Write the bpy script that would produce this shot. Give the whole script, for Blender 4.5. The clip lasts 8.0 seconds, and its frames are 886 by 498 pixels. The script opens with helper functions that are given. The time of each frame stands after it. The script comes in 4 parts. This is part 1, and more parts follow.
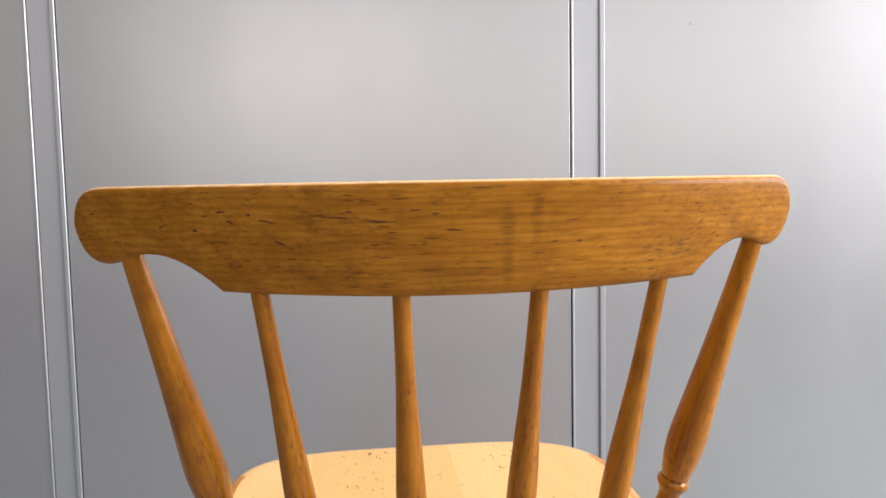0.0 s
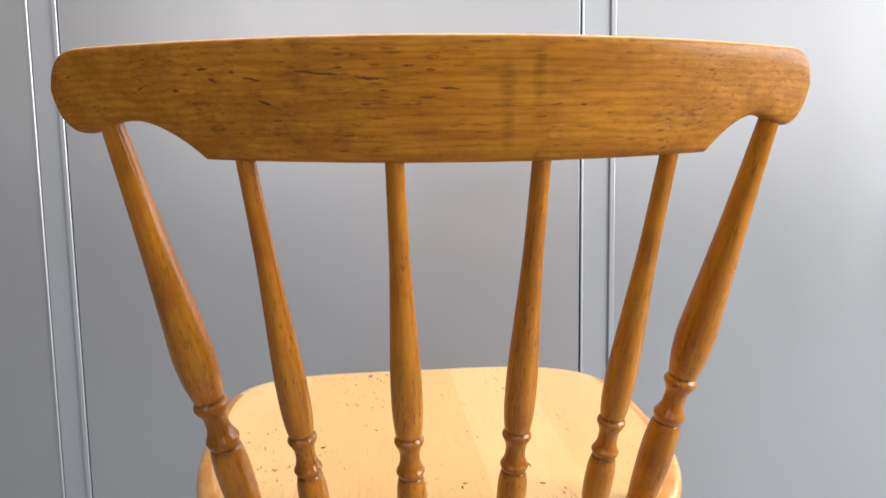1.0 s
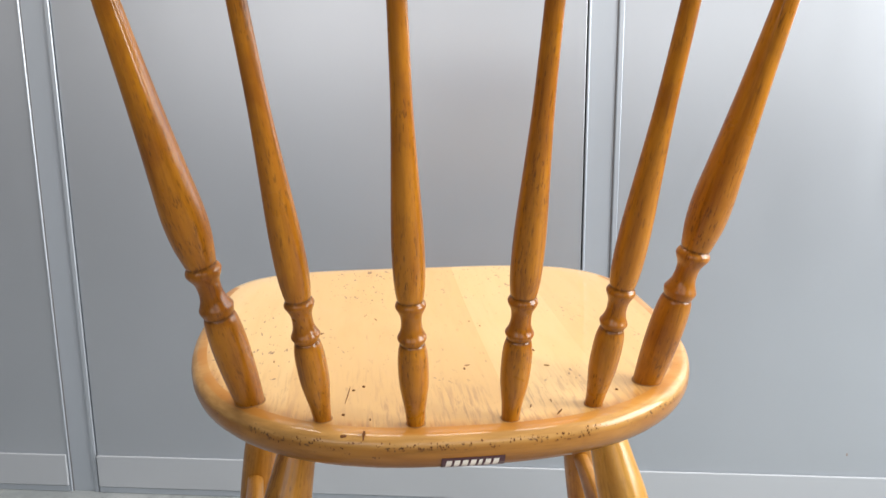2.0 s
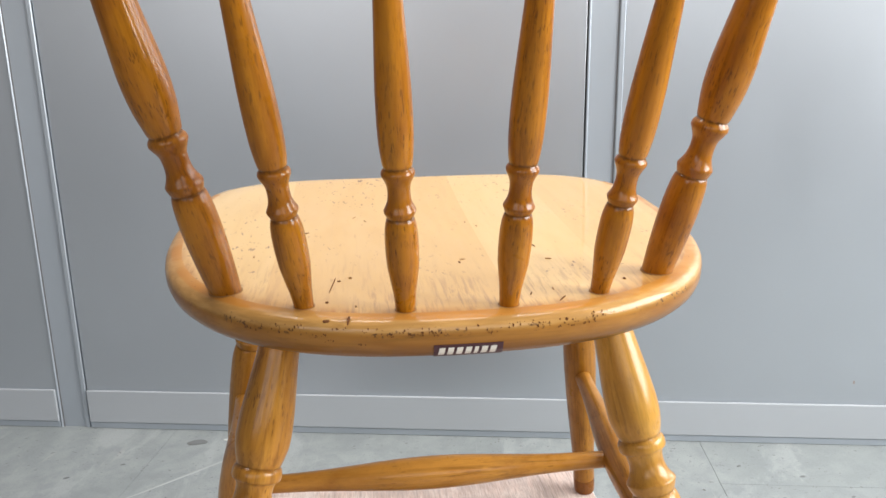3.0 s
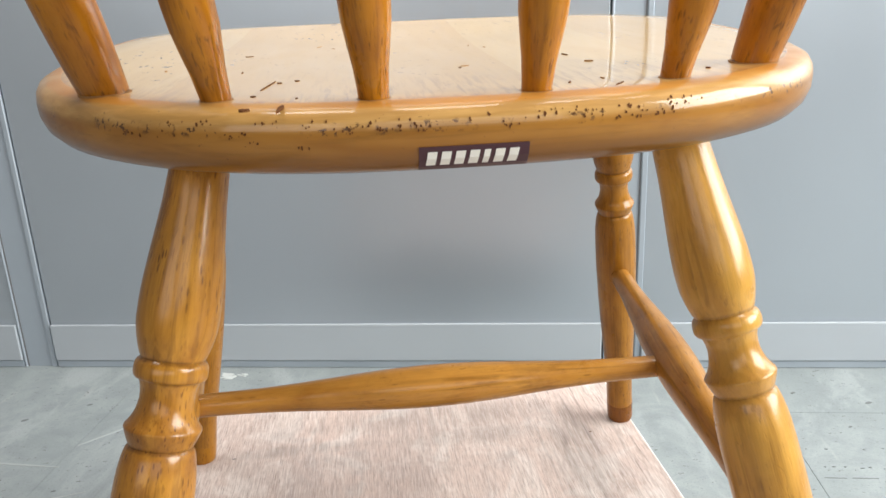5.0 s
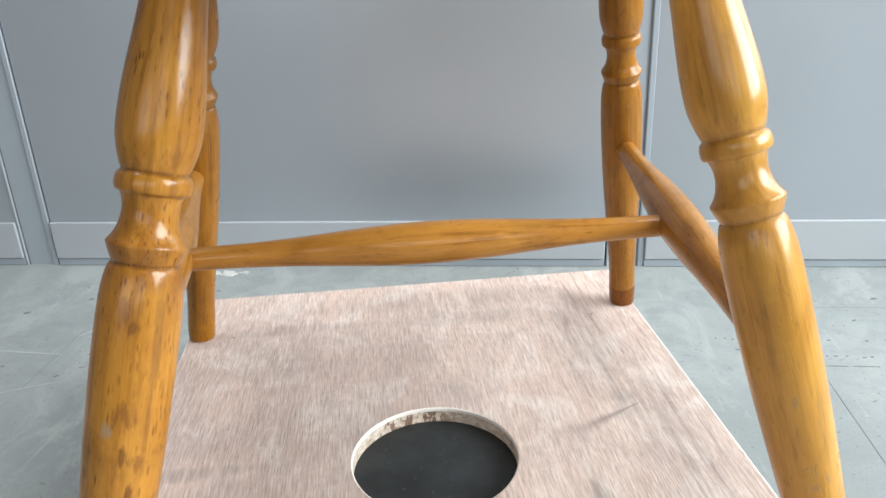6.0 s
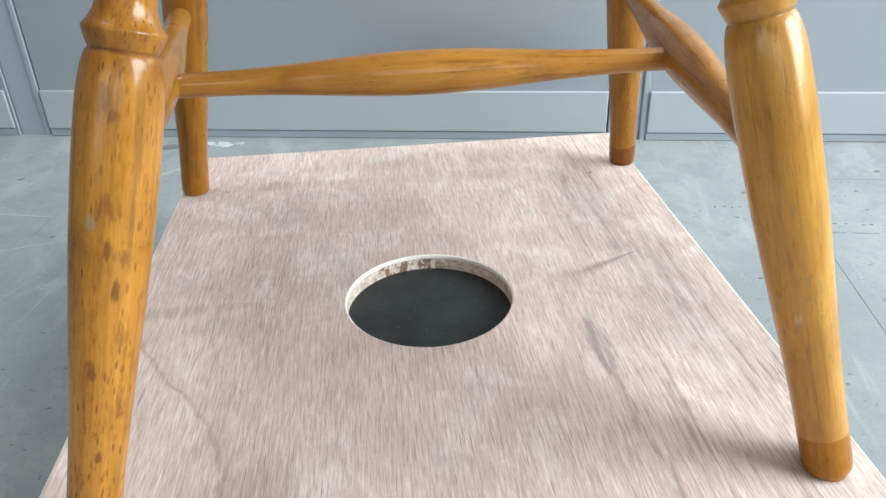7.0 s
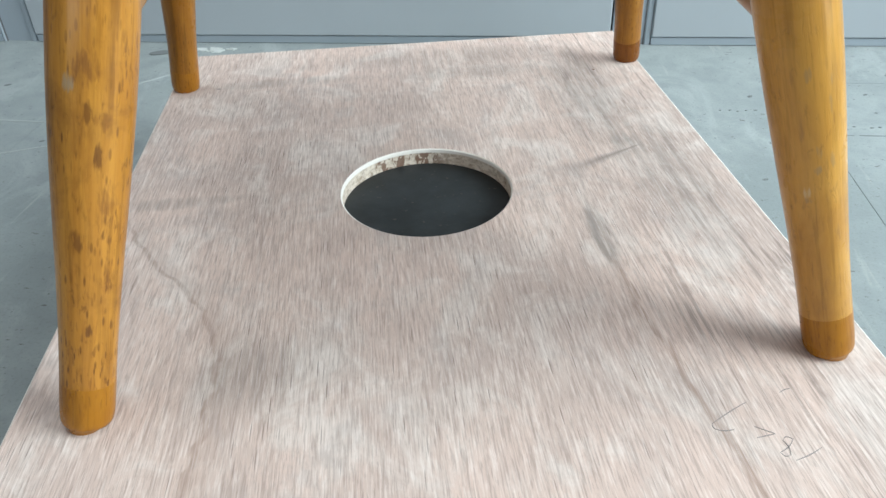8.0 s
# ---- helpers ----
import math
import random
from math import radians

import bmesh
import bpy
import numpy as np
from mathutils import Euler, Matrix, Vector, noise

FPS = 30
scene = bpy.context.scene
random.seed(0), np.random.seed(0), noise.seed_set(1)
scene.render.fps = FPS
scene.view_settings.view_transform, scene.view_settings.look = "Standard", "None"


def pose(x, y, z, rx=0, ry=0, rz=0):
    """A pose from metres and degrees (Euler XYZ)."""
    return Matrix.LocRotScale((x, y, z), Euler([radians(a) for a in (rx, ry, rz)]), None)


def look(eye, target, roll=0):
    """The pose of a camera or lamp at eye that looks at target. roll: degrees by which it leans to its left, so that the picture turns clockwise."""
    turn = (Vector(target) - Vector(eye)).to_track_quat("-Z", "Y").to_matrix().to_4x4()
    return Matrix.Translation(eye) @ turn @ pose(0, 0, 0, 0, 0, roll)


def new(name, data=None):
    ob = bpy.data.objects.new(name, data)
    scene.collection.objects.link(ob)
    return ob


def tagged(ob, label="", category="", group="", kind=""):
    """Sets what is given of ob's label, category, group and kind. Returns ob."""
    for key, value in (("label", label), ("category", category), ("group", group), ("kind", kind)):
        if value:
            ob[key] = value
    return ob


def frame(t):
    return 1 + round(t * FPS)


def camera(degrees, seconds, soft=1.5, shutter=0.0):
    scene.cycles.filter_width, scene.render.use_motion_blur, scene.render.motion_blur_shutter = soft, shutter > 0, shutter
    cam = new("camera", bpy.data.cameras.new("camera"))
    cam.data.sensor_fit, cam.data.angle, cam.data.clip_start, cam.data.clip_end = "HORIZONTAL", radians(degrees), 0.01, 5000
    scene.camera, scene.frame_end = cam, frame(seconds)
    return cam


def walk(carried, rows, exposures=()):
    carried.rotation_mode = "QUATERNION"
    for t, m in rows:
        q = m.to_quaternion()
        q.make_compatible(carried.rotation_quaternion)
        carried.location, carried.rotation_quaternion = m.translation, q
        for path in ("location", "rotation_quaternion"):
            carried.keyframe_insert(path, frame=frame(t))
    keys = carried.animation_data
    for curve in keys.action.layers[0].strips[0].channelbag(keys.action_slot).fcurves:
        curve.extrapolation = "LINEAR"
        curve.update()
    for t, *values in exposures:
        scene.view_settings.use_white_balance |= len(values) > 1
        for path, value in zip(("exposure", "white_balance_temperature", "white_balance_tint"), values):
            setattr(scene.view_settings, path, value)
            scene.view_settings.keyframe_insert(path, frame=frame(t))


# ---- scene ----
cam = camera(60.6, 8.0, shutter=0.15)
PATH = [
    (0, (0.069, -0.037, 0.922), (-0.06, 1.952, 0.763), -1.1),
    (0.5, (0.074, -0.028, 0.885), (-0.074, 1.96, 0.732), -1.3),
    (1, (0.076, -0.015, 0.853), (-0.082, 1.965, 0.619), -0.9),
    (1.5, (0.078, -0.004, 0.825), (-0.087, 1.964, 0.511), -0.7),
    (2, (0.07, 0.005, 0.792), (-0.084, 1.961, 0.404), -0.5),
    (2.2, (0.0681, 0.0081, 0.7785), (-0.0816, 1.9590, 0.3641), -0.44),
    (3.3, (0.0737, 0.0732, 0.6948), (-0.0781, 1.9994, 0.1784), -0.98),
    (3.5, (0.075, 0.099, 0.673), (-0.079, 2.023, 0.148), -1.0),
    (4, (0.066, 0.163, 0.634), (-0.09, 2.084, 0.103), -1.5),
    (4.2, (0.0661, 0.1809, 0.6218), (-0.0921, 2.1012, 0.0857), -1.70),
    (5.3, (0.0650, 0.2028, 0.5736), (-0.1168, 2.0885, -0.0676), -2.46),
    (5.5, (0.067, 0.203, 0.558), (-0.121, 2.078, -0.113), -2.3),
    (6, (0.069, 0.199, 0.527), (-0.125, 2.036, -0.239), -2.3),
    (6.5, (0.072, 0.194, 0.497), (-0.124, 1.979, -0.382), -2.1),
    (7, (0.073, 0.186, 0.473), (-0.12, 1.913, -0.517), -1.9),
    (7.5, (0.075, 0.181, 0.449), (-0.115, 1.857, -0.626), -2.0),
    (8, (0.074, 0.182, 0.44), (-0.113, 1.808, -0.71), -2.0),
]
walk(cam, [(t, look(eye, target, roll)) for t, eye, target, roll in PATH], [(0, 0.20, 7900, 22), (2, 0.37, 7400, 17), (3.5, 0.36, 7350, 15), (5.5, 0.51, 7150, 11), (7, 0.46, 6700, 8), (8, 0.26, 6450, 3)])

# ---- world and light ----
world = bpy.data.worlds.new("world")
scene.world = world
world.use_nodes = True
wn = world.node_tree
sky = wn.nodes.new("ShaderNodeTexSky")
sky.sky_type = "NISHITA"
sky.sun_disc = False
sky.sun_elevation = radians(40)
sky.sun_rotation = radians(120)
wn.links.new(sky.outputs[0], wn.nodes["Background"].inputs[0])
wn.nodes["Background"].inputs[1].default_value = 0.12


def area_lamp(name, eye, target, sx, sy, watts, colour):
    lamp = bpy.data.lights.new(name, "AREA")
    lamp.shape, lamp.size, lamp.size_y, lamp.energy, lamp.color = "RECTANGLE", sx, sy, watts, colour
    ob = new(name, lamp)
    ob.matrix_world = look(eye, target)
    return ob


# room: back partition at y = WALL_Y, wide opening east, unseen fill openings added south
WALL_Y, EAST, WEST, SOUTH, CEIL = 1.39, 2.6, -2.6, -2.8, 2.8
# a long unseen roof opening, added for a fill lamp between the chair and the partition
FILL_X, FILL_Y, FILL_L, FILL_W = 0.15, 0.82, 1.4, 0.26
area_lamp("daylight_east", (EAST + 0.03, 0.22, 1.65), (0, 0.22, 1.6), 1.96, 1.7, 140, (0.82, 0.925, 1.0))
# unseen south fill lamps, added to brighten the partition and its reflections
area_lamp("fill_south_a", (1.3, SOUTH - 0.03, 1.775), (1.3, 0, 1.45), 2.2, 1.45, 11, (0.95, 0.97, 1.0))
area_lamp("fill_south_b", (-1.3, SOUTH - 0.03, 1.775), (-1.3, 0, 1.45), 2.2, 1.45, 16, (0.98, 0.98, 1.0))
# added roof fill: washes the upper wall and lifts level surfaces
area_lamp("fill_roof", (FILL_X, FILL_Y, CEIL + 0.05), (FILL_X, FILL_Y + 0.001, 0), 2 * FILL_L, 2 * FILL_W, 38, (0.93, 0.96, 1.0))


# ---- node helpers ----
class Nodes:
    """A short way to write node materials."""

    def __init__(self, name, rough=0.5, spec=0.5):
        self.mat = bpy.data.materials.new(name)
        self.mat.use_nodes = True
        self.tree = self.mat.node_tree
        self.bsdf = self.tree.nodes["Principled BSDF"]
        self.bsdf.inputs["Roughness"].default_value = rough
        self.bsdf.inputs["Specular IOR Level"].default_value = spec
        self.coord = self.tree.nodes.new("ShaderNodeTexCoord")
        self.info = self.tree.nodes.new("ShaderNodeObjectInfo")

    def put(self, node, socket, value):
        sock = node.inputs[socket]
        if isinstance(value, bpy.types.NodeSocket):
            self.tree.links.new(value, sock)
        else:
            sock.default_value = value

    def mapped(self, scale=(1, 1, 1), shift=(0, 0, 0), turn=(0, 0, 0), vary=0.0):
        m = self.tree.nodes.new("ShaderNodeMapping")
        src = self.coord.outputs["Object"]
        if vary:
            v = self.tree.nodes.new("ShaderNodeVectorMath")
            v.operation = "SCALE"
            self.put(v, 0, (vary, vary * 0.7, vary * 1.3))
            self.put(v, 3, self.info.outputs["Random"])
            a = self.tree.nodes.new("ShaderNodeVectorMath")
            self.put(a, 0, src)
            self.put(a, 1, v.outputs[0])
            src = a.outputs[0]
        self.put(m, 0, src)
        m.inputs["Scale"].default_value = scale
        m.inputs["Location"].default_value = shift
        m.inputs["Rotation"].default_value = turn
        return m.outputs[0]

    def noise(self, vec, scale=1.0, detail=4.0, rough=0.55, distort=0.0):
        n = self.tree.nodes.new("ShaderNodeTexNoise")
        self.put(n, "Vector", vec)
        self.put(n, "Scale", scale)
        self.put(n, "Detail", detail)
        self.put(n, "Roughness", rough)
        self.put(n, "Distortion", distort)
        return n.outputs[0]

    def dashes(self, vec, scale, size, share):
        """Small scattered marks: a share of the cells carries one, of size cells across."""
        n = self.tree.nodes.new("ShaderNodeTexVoronoi")
        self.put(n, "Vector", vec)
        self.put(n, "Scale", scale)
        pick = self.tree.nodes.new("ShaderNodeSeparateColor")
        self.put(pick, 0, n.outputs["Color"])
        kept = self.ramp(pick.outputs[0], share + 0.04, share - 0.04)
        return self.math("MULTIPLY", self.ramp(n.outputs["Distance"], size, size * 0.45), kept)

    def wave(self, vec, scale, distort, detail=2.0, axis="X"):
        n = self.tree.nodes.new("ShaderNodeTexWave")
        n.bands_direction = axis
        self.put(n, "Vector", vec)
        self.put(n, "Scale", scale)
        self.put(n, "Distortion", distort)
        self.put(n, "Detail", detail)
        return n.outputs[1]

    def ramp(self, value, lo, hi, a=0.0, b=1.0):
        n = self.tree.nodes.new("ShaderNodeMapRange")
        n.interpolation_type = "SMOOTHSTEP"
        self.put(n, 0, value)
        for i, x in enumerate((lo, hi, a, b)):
            self.put(n, i + 1, x)
        return n.outputs[0]

    def math(self, op, a, b=0.0):
        n = self.tree.nodes.new("ShaderNodeMath")
        n.operation = op
        self.put(n, 0, a)
        self.put(n, 1, b)
        return n.outputs[0]

    def axis(self, k):
        n = self.tree.nodes.new("ShaderNodeSeparateXYZ")
        self.put(n, 0, self.coord.outputs["Object"])
        return n.outputs[k]

    def mix(self, fac, a, b, mode="MIX"):
        n = self.tree.nodes.new("ShaderNodeMix")
        n.data_type, n.blend_type = "RGBA", mode
        self.put(n, 0, fac)
        self.put(n, 6, a if isinstance(a, bpy.types.NodeSocket) else (*a, 1))
        self.put(n, 7, b if isinstance(b, bpy.types.NodeSocket) else (*b, 1))
        return n.outputs[2]

    def done(self, colour=None, rough=None, bump=None, strength=0.3, depth=0.001):
        if colour is not None:
            self.put(self.bsdf, "Base Color", colour if isinstance(colour, bpy.types.NodeSocket) else (*colour, 1))
        if rough is not None:
            self.put(self.bsdf, "Roughness", rough)
        if bump is not None:
            b = self.tree.nodes.new("ShaderNodeBump")
            b.inputs["Strength"].default_value = strength
            b.inputs["Distance"].default_value = depth
            self.put(b, "Height", bump)
            self.put(self.bsdf, "Normal", b.outputs[0])
        return self.mat


def wood(name, base, deep, fleck, grain="Z", flecks=0.5, dirt=0.3, rough=0.3, coat=0.6, smudges=(), dashes=0.5, worn_top=False, patches=(), blots=False, collar=None, gloss=0.11, pores=(420, 0.22, 0.45, 0.5), streak=1.0, grooves=(), lines=0.0):
    """Lacquered beech: soft grain, small dark dashes, bruises and blotches. smudges: (x, z, rx, rz) of grimy patches. patches: (centre, radius, length, colour, strength) of single marks."""
    m = Nodes(name, rough, 0.12)
    stretch = {"Z": (1, 1, 0.06), "X": (0.05, 1, 1)}[grain]
    short = {"Z": (1, 1, 0.32), "X": (0.2, 1, 1)}[grain]
    thin = {"Z": (1, 1, 0.15), "X": (0.14, 1, 1)}[grain]
    fine = m.noise(m.mapped(stretch, vary=3.0), 330, 5, 0.7, 0.3)
    broad = m.noise(m.mapped(stretch, vary=5.0), 60, 4, 0.6, 1.2)
    cloud = m.noise(m.mapped({"Z": (1, 1, 0.35), "X": (0.3, 1, 1)}[grain], vary=1.5), 34, 4, 0.6, 0.8)
    pale = m.noise(m.mapped(stretch, vary=6.0), 190, 4, 0.65, 0.5)
    spots = m.noise(m.mapped(short, vary=9.0), 260, 3, 0.6, 0.6)
    small = m.noise(m.mapped(thin, shift=(1, 2, 3), vary=7.0), 700, 2, 0.5, 0.3)
    where = m.noise(m.mapped(vary=4.0), 21, 3, 0.55)
    blotch = m.noise(m.mapped(vary=2.0), 24, 5, 0.65, 0.4)
    colour = m.mix(m.ramp(broad, 0.34, 0.68, 0, 0.75 * streak), base, deep)
    colour = m.mix(m.ramp(cloud, 0.40, 0.70, 0, 0.55), colour, tuple(c * f for c, f in zip(deep, (0.78, 0.70, 0.62))))
    colour = m.mix(m.ramp(fine, 0.46, 0.72, 0, 0.5 * streak), colour, tuple(c * 0.6 for c in deep))
    colour = m.mix(m.ramp(pale, 0.55, 0.72, 0, 0.4 * streak), colour, tuple(min(c * f, 0.9) for c, f in zip(base, (1.25, 1.32, 1.45))))
    if grain == "X":
        bands = m.wave(m.mapped((0.13, 1, 1), turn=(0, 0.03, 0)), 66, 7.0, 5.0, "Z")
        colour = m.mix(m.ramp(bands, 0.45, 0.95, 0, 0.30), colour, tuple(c * 0.6 for c in deep))
    if lines:
        # long darker growth lines, broken here and there
        line = m.noise(m.mapped({"Z": (1, 1, 0.022), "X": (0.022, 1, 1)}[grain], shift=(7, 3, 2), vary=11.0), 210, 3, 0.6, 0.5)
        broken = m.math("MULTIPLY", m.ramp(line, 0.53, 0.63), m.ramp(cloud, 0.34, 0.58, 0.3, 1.0))
        colour = m.mix(m.math("MULTIPLY", broken, lines), colour, tuple(c * 0.42 for c in deep))
    tiny = m.math("MULTIPLY", m.ramp(small, 0.58, 0.70), m.ramp(where, 0.36, 0.56, 0.15, 1.0))
    colour = m.mix(m.math("MULTIPLY", tiny, dashes), colour, fleck)
    marks = m.math("MULTIPLY", m.ramp(spots, 0.575, 0.71), m.ramp(where, 0.42, 0.58, 0.05, 1.0))
    if blots:
        soft = m.noise(m.mapped((1, 1, 0.38), shift=(4, 4, 1)), 300, 3, 0.55, 0.5)
        soft = m.math("MULTIPLY", m.ramp(soft, 0.56, 0.72), m.ramp(where, 0.34, 0.52, 0.2, 0.8))
        spots_low = m.dashes(m.mapped((1, 1, 0.24), shift=(2, 5, 1)), 280, 0.27, 0.40)
        soft = m.math("MAXIMUM", soft, m.math("MULTIPLY", spots_low, m.ramp(where, 0.3, 0.5, 0.5, 1.0)))
        low = m.ramp(m.axis(2), 0.17, 0.24, 1.0, 0.0)
        marks = m.math("MAXIMUM", m.math("MULTIPLY", soft, low), m.math("MULTIPLY", marks, 0.15))
    colour = m.mix(m.math("MULTIPLY", marks, flecks), colour, fleck)
    # open pores of the beech: short crisp dashes along the grain
    size, share, strength = pores[0], pores[2], pores[3]
    bent = m.mapped({"Z": (1, 1, pores[1]), "X": (pores[1], 1, 1)}[grain], vary=8.0)
    pore = m.math("MULTIPLY", m.dashes(bent, size, 0.30, share), m.ramp(where, 0.34, 0.60, 0.25, 1.0))
    colour = m.mix(m.math("MULTIPLY", pore, strength), colour, fleck)
    for centre, radius, length, tint, k in patches:
        gap = m.math("POWER", m.math("DIVIDE", m.math("ABSOLUTE", m.math("SUBTRACT", m.axis(2), centre.z)), length), 2.0)
        for axis, c in ((0, centre.x), (1, centre.y)):
            gap = m.math("ADD", gap, m.math("POWER", m.math("ABSOLUTE", m.math("DIVIDE", m.math("SUBTRACT", m.axis(axis), c), radius)), 2.0))
        gap = m.math("ADD", gap, m.math("ADD", m.math("MULTIPLY", m.math("SUBTRACT", spots, 0.5), 5.0), m.math("MULTIPLY", m.math("SUBTRACT", small, 0.5), 5.0)))
        colour = m.mix(m.ramp(gap, -0.2, 1.9, k, 0), colour, tint)
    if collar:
        # a darker, redder band round the turned collars
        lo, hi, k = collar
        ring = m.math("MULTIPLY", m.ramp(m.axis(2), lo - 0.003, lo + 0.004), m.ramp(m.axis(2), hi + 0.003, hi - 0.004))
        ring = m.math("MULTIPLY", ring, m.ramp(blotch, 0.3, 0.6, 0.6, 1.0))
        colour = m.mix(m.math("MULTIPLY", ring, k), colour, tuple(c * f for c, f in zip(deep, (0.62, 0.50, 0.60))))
    for groove in grooves:
        # crevice shade of a turned groove put into the colour, with its old dirt and polish
        off = m.math("ABSOLUTE", m.math("SUBTRACT", m.axis(2), groove))
        colour = m.mix(m.math("MULTIPLY", m.ramp(off, 0.0020, 0.0003), m.ramp(spots, 0.30, 0.60, 0.2, 0.6)), colour, fleck)
    grime = m.math("MULTIPLY", m.ramp(blotch, 0.50, 0.74), dirt)
    for x, z, rx, rz in smudges:
        dx = m.math("DIVIDE", m.math("SUBTRACT", m.axis(0), x), rx)
        dz = m.math("DIVIDE", m.math("SUBTRACT", m.axis(2), z), rz)
        d = m.math("ADD", m.math("MULTIPLY", dx, dx), m.math("MULTIPLY", dz, dz))
        d = m.math("ADD", d, m.math("MULTIPLY", m.math("SUBTRACT", blotch, 0.5), 6.0))
        grime = m.math("MAXIMUM", grime, m.math("MULTIPLY", m.ramp(d, -0.9, 2.0, 0.6, 0), m.ramp(fine, 0.36, 0.60, 0.25, 1.0)))
    colour = m.mix(grime, colour, fleck)
    if worn_top:
        geo = m.tree.nodes.new("ShaderNodeNewGeometry")
        sep = m.tree.nodes.new("ShaderNodeSeparateXYZ")
        m.put(sep, 0, geo.outputs["Normal"])
        wear = m.math("MULTIPLY", m.ramp(sep.outputs[2], 0.55, 0.85), m.ramp(spots, 0.35, 0.5, 0.6, 1.0))
        colour = m.mix(wear, colour, (0.74, 0.50, 0.26))
    m.bsdf.inputs["Coat Weight"].default_value = coat * 0.6
    m.bsdf.inputs["Coat Roughness"].default_value = gloss
    r = m.ramp(blotch, 0.3, 0.75, rough - 0.04, rough + 0.16)
    height = m.math("SUBTRACT", m.math("ADD", fine, m.math("MULTIPLY", cloud, 0.8)), m.math("MAXIMUM", m.math("MAXIMUM", marks, pore), tiny))
    return m.done(colour, r, height, 0.22, 0.0006)


LEG_FRONT = wood("amber_beech_leg", (0.398, 0.168, 0.022), (0.300, 0.116, 0.011), (0.11, 0.04, 0.008), "Z", 0.4, 0.2, 0.30, 0.7, (), 0.35, grooves=(0.2525, 0.2996), lines=0.4)
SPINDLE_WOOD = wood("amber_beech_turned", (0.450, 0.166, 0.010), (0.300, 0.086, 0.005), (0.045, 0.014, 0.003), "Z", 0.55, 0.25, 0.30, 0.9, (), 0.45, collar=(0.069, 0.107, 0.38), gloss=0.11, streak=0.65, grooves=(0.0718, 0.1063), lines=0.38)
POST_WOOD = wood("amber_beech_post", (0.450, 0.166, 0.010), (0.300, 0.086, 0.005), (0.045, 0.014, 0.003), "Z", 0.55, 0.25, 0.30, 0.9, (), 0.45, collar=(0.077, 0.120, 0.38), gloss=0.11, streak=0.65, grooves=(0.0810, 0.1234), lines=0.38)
RAIL_WOOD = wood("amber_beech_rail", (0.470, 0.187, 0.020), (0.315, 0.109, 0.009), (0.052, 0.019, 0.005), "X", 0.45, 0.4, 0.42, 0.18,
                 ((0.021, 0.778, 0.005, 0.017), (0.041, 0.780, 0.004, 0.019), (0.022, 0.752, 0.004, 0.012), (-0.012, 0.742, 0.022, 0.008), (0.15, 0.757, 0.03, 0.006)), 0.32, True, pores=(300, 0.11, 0.42, 0.55))
STRETCHER_WOOD = wood("beech_stretcher", (0.485, 0.220, 0.043), (0.370, 0.150, 0.023), (0.10, 0.036, 0.009), "Z", 0.35, 0.25, 0.30, 0.8, (), 0.2, streak=0.5, pores=(330, 0.2, 0.2, 0.5), lines=0.45)
TIP_WOOD = wood("deep_lacquered_tip", (0.405, 0.170, 0.014), (0.335, 0.126, 0.009), (0.12, 0.04, 0.006), "Z", 0.35, 0.15, 0.28)
TIP_DARK = wood("brown_lacquered_tip", (0.262, 0.088, 0.007), (0.194, 0.061, 0.005), (0.07, 0.02, 0.004), "Z", 0.35, 0.15, 0.28)


